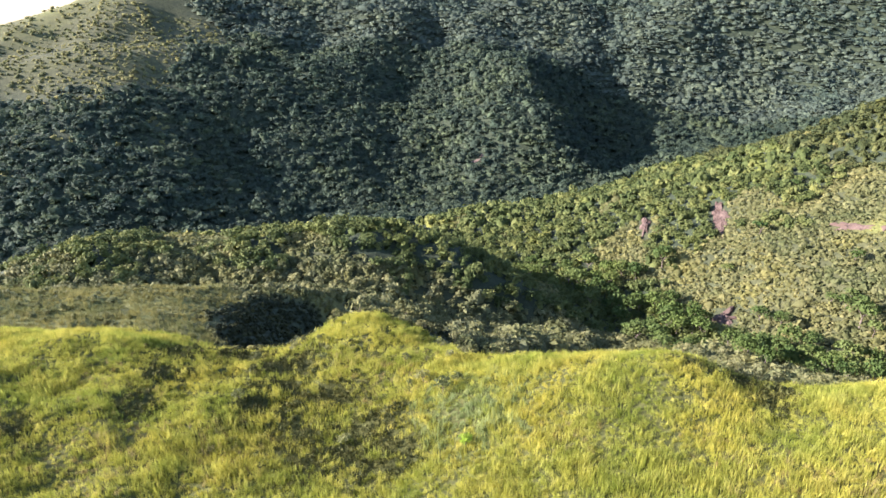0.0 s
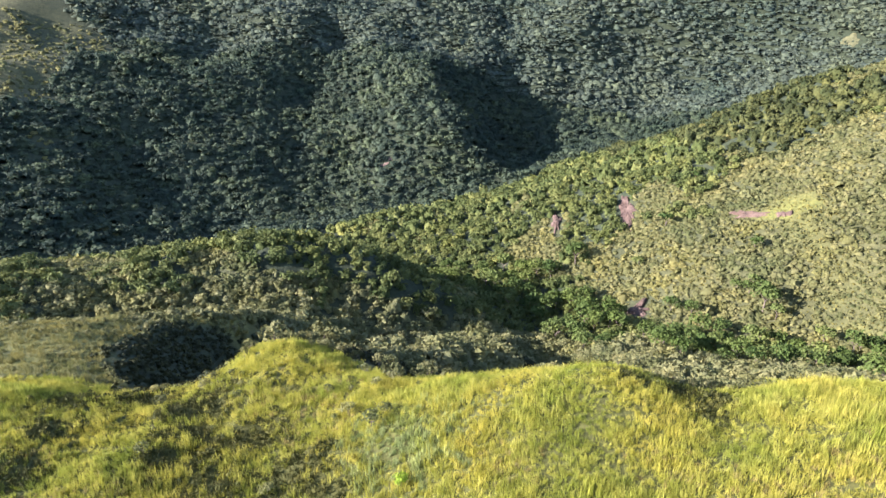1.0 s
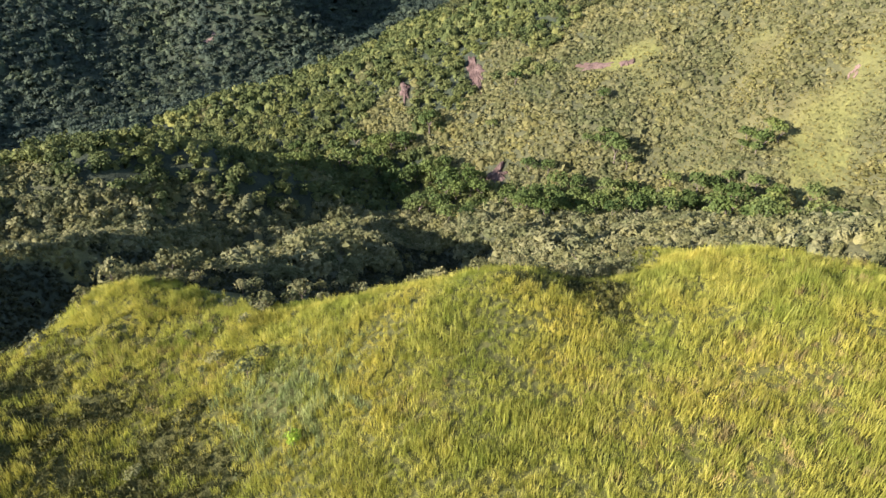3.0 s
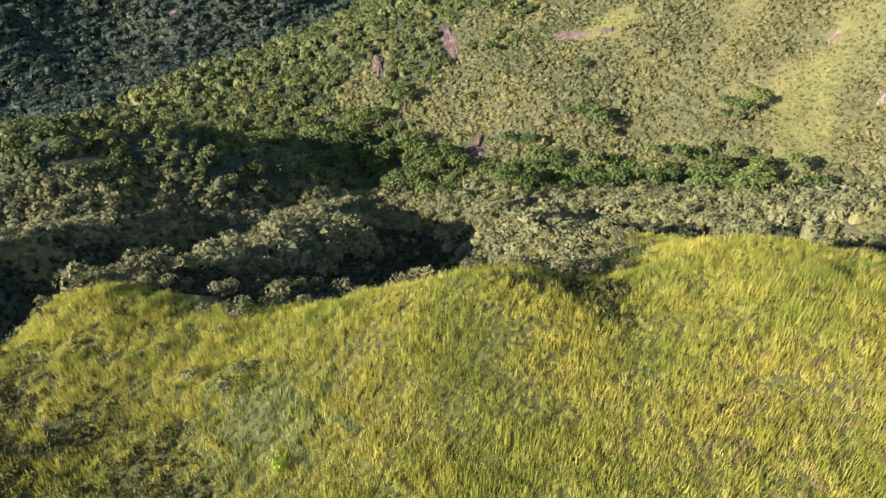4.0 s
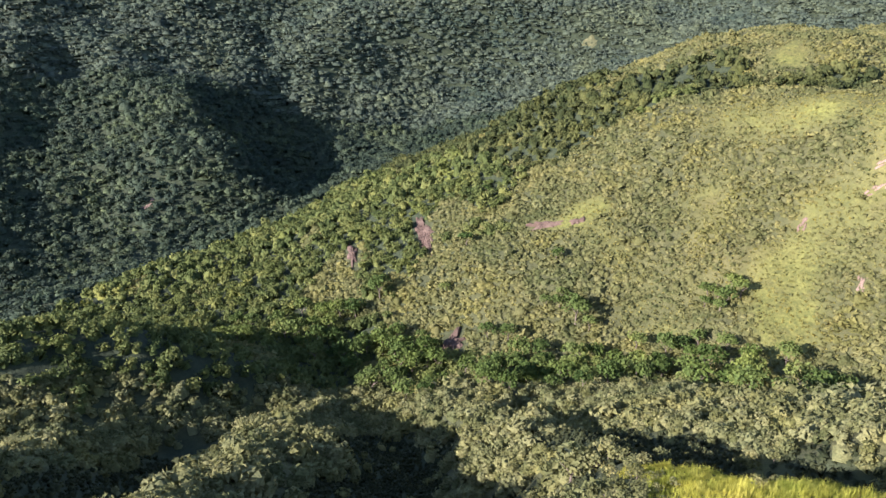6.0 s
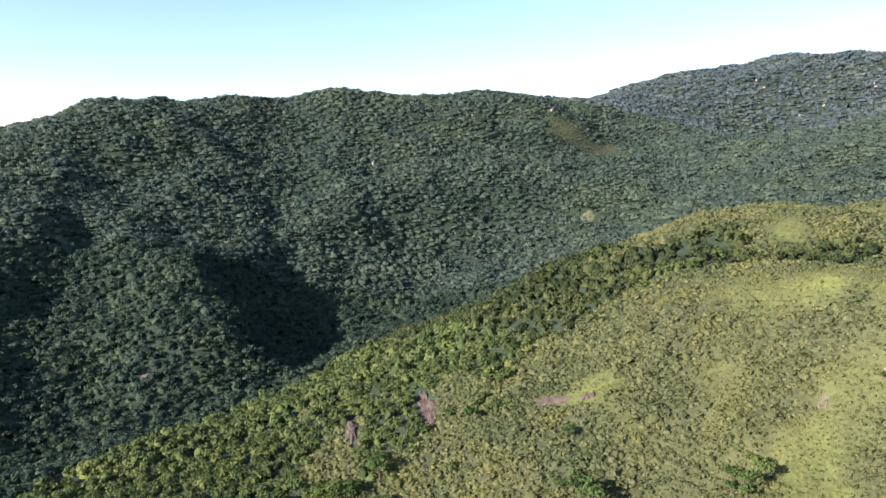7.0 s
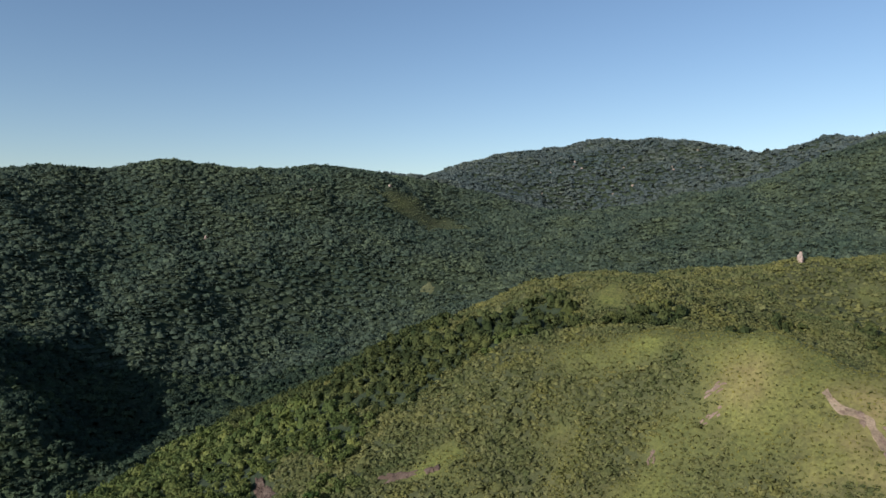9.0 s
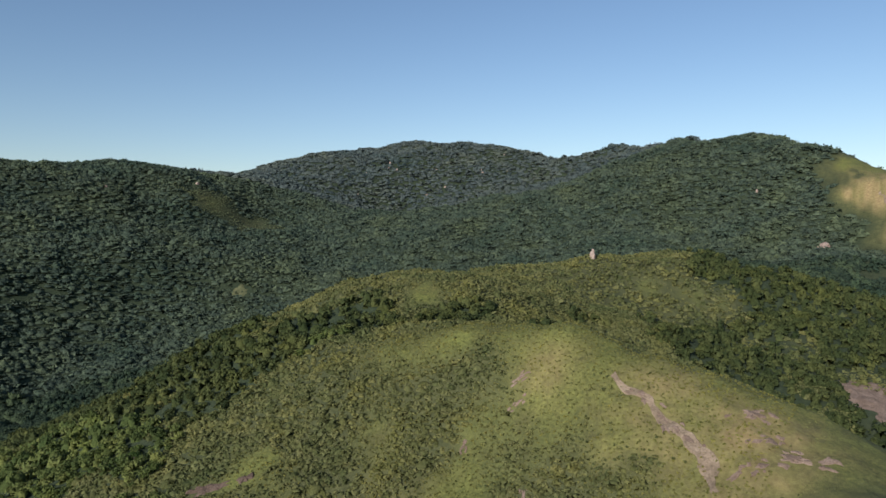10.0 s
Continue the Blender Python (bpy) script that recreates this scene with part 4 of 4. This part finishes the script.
def woody_plant(name, seed, wide, high, stem, clumps, leaf, material, limbs):
    """An Empty at the foot of a stem, forking limbs and a crown of separate leaf clumps."""
    rng = np.random.default_rng(seed)
    root = new(name)
    top = high * 0.42
    bend = rng.normal(size=2) * high * 0.04
    bm = bmesh.new()
    tube(bm, [(0, 0, -0.8), (bend[0] * 0.4, bend[1] * 0.4, top * 0.5), (bend[0], bend[1], top)], [stem * 1.25, stem, stem * 0.7])
    part("trunk", bm, MAT_BARK, root)
    for k in range(limbs):
        a = 2 * math.pi * (k + rng.uniform(-0.3, 0.3)) / limbs
        out = wide * rng.uniform(0.22, 0.36)
        bm = bmesh.new()
        tube(bm, [(bend[0], bend[1], top * 0.92), (bend[0] + math.cos(a) * out * 0.5, bend[1] + math.sin(a) * out * 0.5, top + high * 0.14), (bend[0] + math.cos(a) * out, bend[1] + math.sin(a) * out, top + high * rng.uniform(0.2, 0.36))], [stem * 0.55, stem * 0.4, stem * 0.15], 5)
        part("limb", bm, MAT_BARK, root)
    v, f = crown_shape(rng, clumps, wide, high * 0.78, leaf, 9, 0.55)
    v[:, 2] += high * 0.22
    part("crown", (v, f), material, root)
    return root


def stand(name, kinds, spots, label, category, group, low, tall):
    """Plants of a few kinds, each copied to its spot, turned and sized."""
    rng = np.random.default_rng(len(spots))
    z, _ = land([q[0] for q in spots], [q[1] for q in spots])
    used = set()
    for k, (q, ground) in enumerate(zip(spots, z)):
        which = int(rng.integers(0, len(kinds)))
        s = q[2] if len(q) > 2 else rng.uniform(low, tall)
        m = Matrix.LocRotScale((q[0], q[1], float(ground)), Euler((0, 0, rng.uniform(0, 6.28))), None)
        if which in used:
            ob = copy_thing(kinds[which], m)
        else:
            used.add(which)
            ob = kinds[which]
            ob.matrix_basis = m
        ob.scale = (s, s, s * rng.uniform(0.85, 1.12))
        tagged(ob, label, category, group)
    for which, ob in enumerate(kinds):
        if which not in used:
            for o in (*ob.children_recursive, ob):
                bpy.data.objects.remove(o)


# tall green trees that line the stream below the sunlit hill
rng = np.random.default_rng(77)
stream = [(200, 165), (194, 195), (180, 225), (150, 250), (120, 290), (95, 335), (60, 385)]
spots = []
for q in along([(x, y, 0) for x, y in stream], 4.6):
    for _ in range(3):
        at = q[:2] + rng.normal(size=2) * 13.0
        if np.hypot(at[0] - 134, at[1] - 289) > 11 and all(np.hypot(at[0] - o[0], at[1] - o[1]) > 5.2 for o in spots):
            spots.append((at[0], at[1]))
kinds = [woody_plant("tree", 200 + k, 10.5, 10.5, 0.28, 330, 0.62, MAT_TREE, 4) for k in range(6)]
stand("tree", kinds, spots, "tall leafy green tree beside the valley stream", "tree", "trees along the stream", 0.5, 1.15)
# dark trees that stand alone on the sunlit hill
kinds = [woody_plant("tree", 230 + k, 7.5, 6.5, 0.22, 220, 0.5, MAT_TREE, 4) for k in range(3)]
stand("tree", kinds, [(231, 237), (227, 224), (222, 222), (236, 229), (225, 233), (229, 230), (233, 222), (179, 283), (183, 278), (186, 281), (208, 218), (203, 221), (199, 224), (210, 390), (206, 386), (150, 330), (172, 348), (196, 300)], "dark green tree standing alone on the sunlit scrub hill", "tree", "trees on the sunlit hill", 0.7, 1.15)
# pale shrubs along the back of the grass crest
kinds = [woody_plant("shrub", 260 + k, 3.0, 2.9, 0.09, 240, 0.17, MAT_SHRUB, 5) for k in range(5)]
crest = [(5, 128, 1.25), (3, 126, 0.9), (12, 122.5, 0.75), (21, 133, 0.75), (33, 112, 0.9), (28, 112, 1.0), (24, 114, 0.85), (36, 109, 0.8), (31, 115, 0.7), (46, 91.5, 1.0), (49, 90.5, 0.6), (38, 93.5, 0.8), (34, 95.5, 0.8), (41, 94.5, 0.85), (36, 97, 0.7), (66, 113.4, 0.9), (60, 112, 0.7), (-4, 133, 1.0), (-8, 135, 1.1), (-1, 132, 0.8), (-12, 138, 1.0), (-17, 138, 1.1), (-21, 141, 1.0), (-6, 131, 0.7), (40, 106, 0.7), (24, 146, 0.6), (43, 138, 0.7), (52, 108, 0.7), (82, 119, 0.9), (64, 106, 0.7)]
stand("shrub", kinds, crest, "pale grey-green rounded shrub behind the grass crest", "shrub", "shrubs behind the crest", 0.6, 1.2)
kinds = [woody_plant("shrub", 270 + k, 3.0, 2.5, 0.08, 130, 0.22, MAT_SHRUB, 3) for k in range(5)]
stand("shrub", kinds, NEAR_SHRUBS[:260], "olive-grey leafy shrub on the slope behind the crest", "shrub", "shrubs on the back slope", 0.6, 1.2)
# shrubs in the tall grass
kinds = [woody_plant("shrub", 280 + k, 3.2, 2.0, 0.08, 240, 0.16, MAT_DUSK, 5) for k in range(2)]
stand("shrub", kinds, [(0.5, 93, 1.15), (-2.8, 99.5, 0.95), (2.6, 95.5, 0.8), (-21.6, 111, 0.7), (-14.3, 86, 0.8), (-33, 96, 0.8), (-5, 99, 0.5)], "dull olive shrub standing in the tall grass", "shrub", "shrubs in the grass", 0.6, 1.2)
kinds = [woody_plant("bush", 290, 2.0, 1.5, 0.06, 200, 0.15, MAT_LIME, 4)]
stand("bush", kinds, [(3.8, 79.5, 1.0)], "bright lime-green bush in the tall grass", "bush", "", 1, 1)
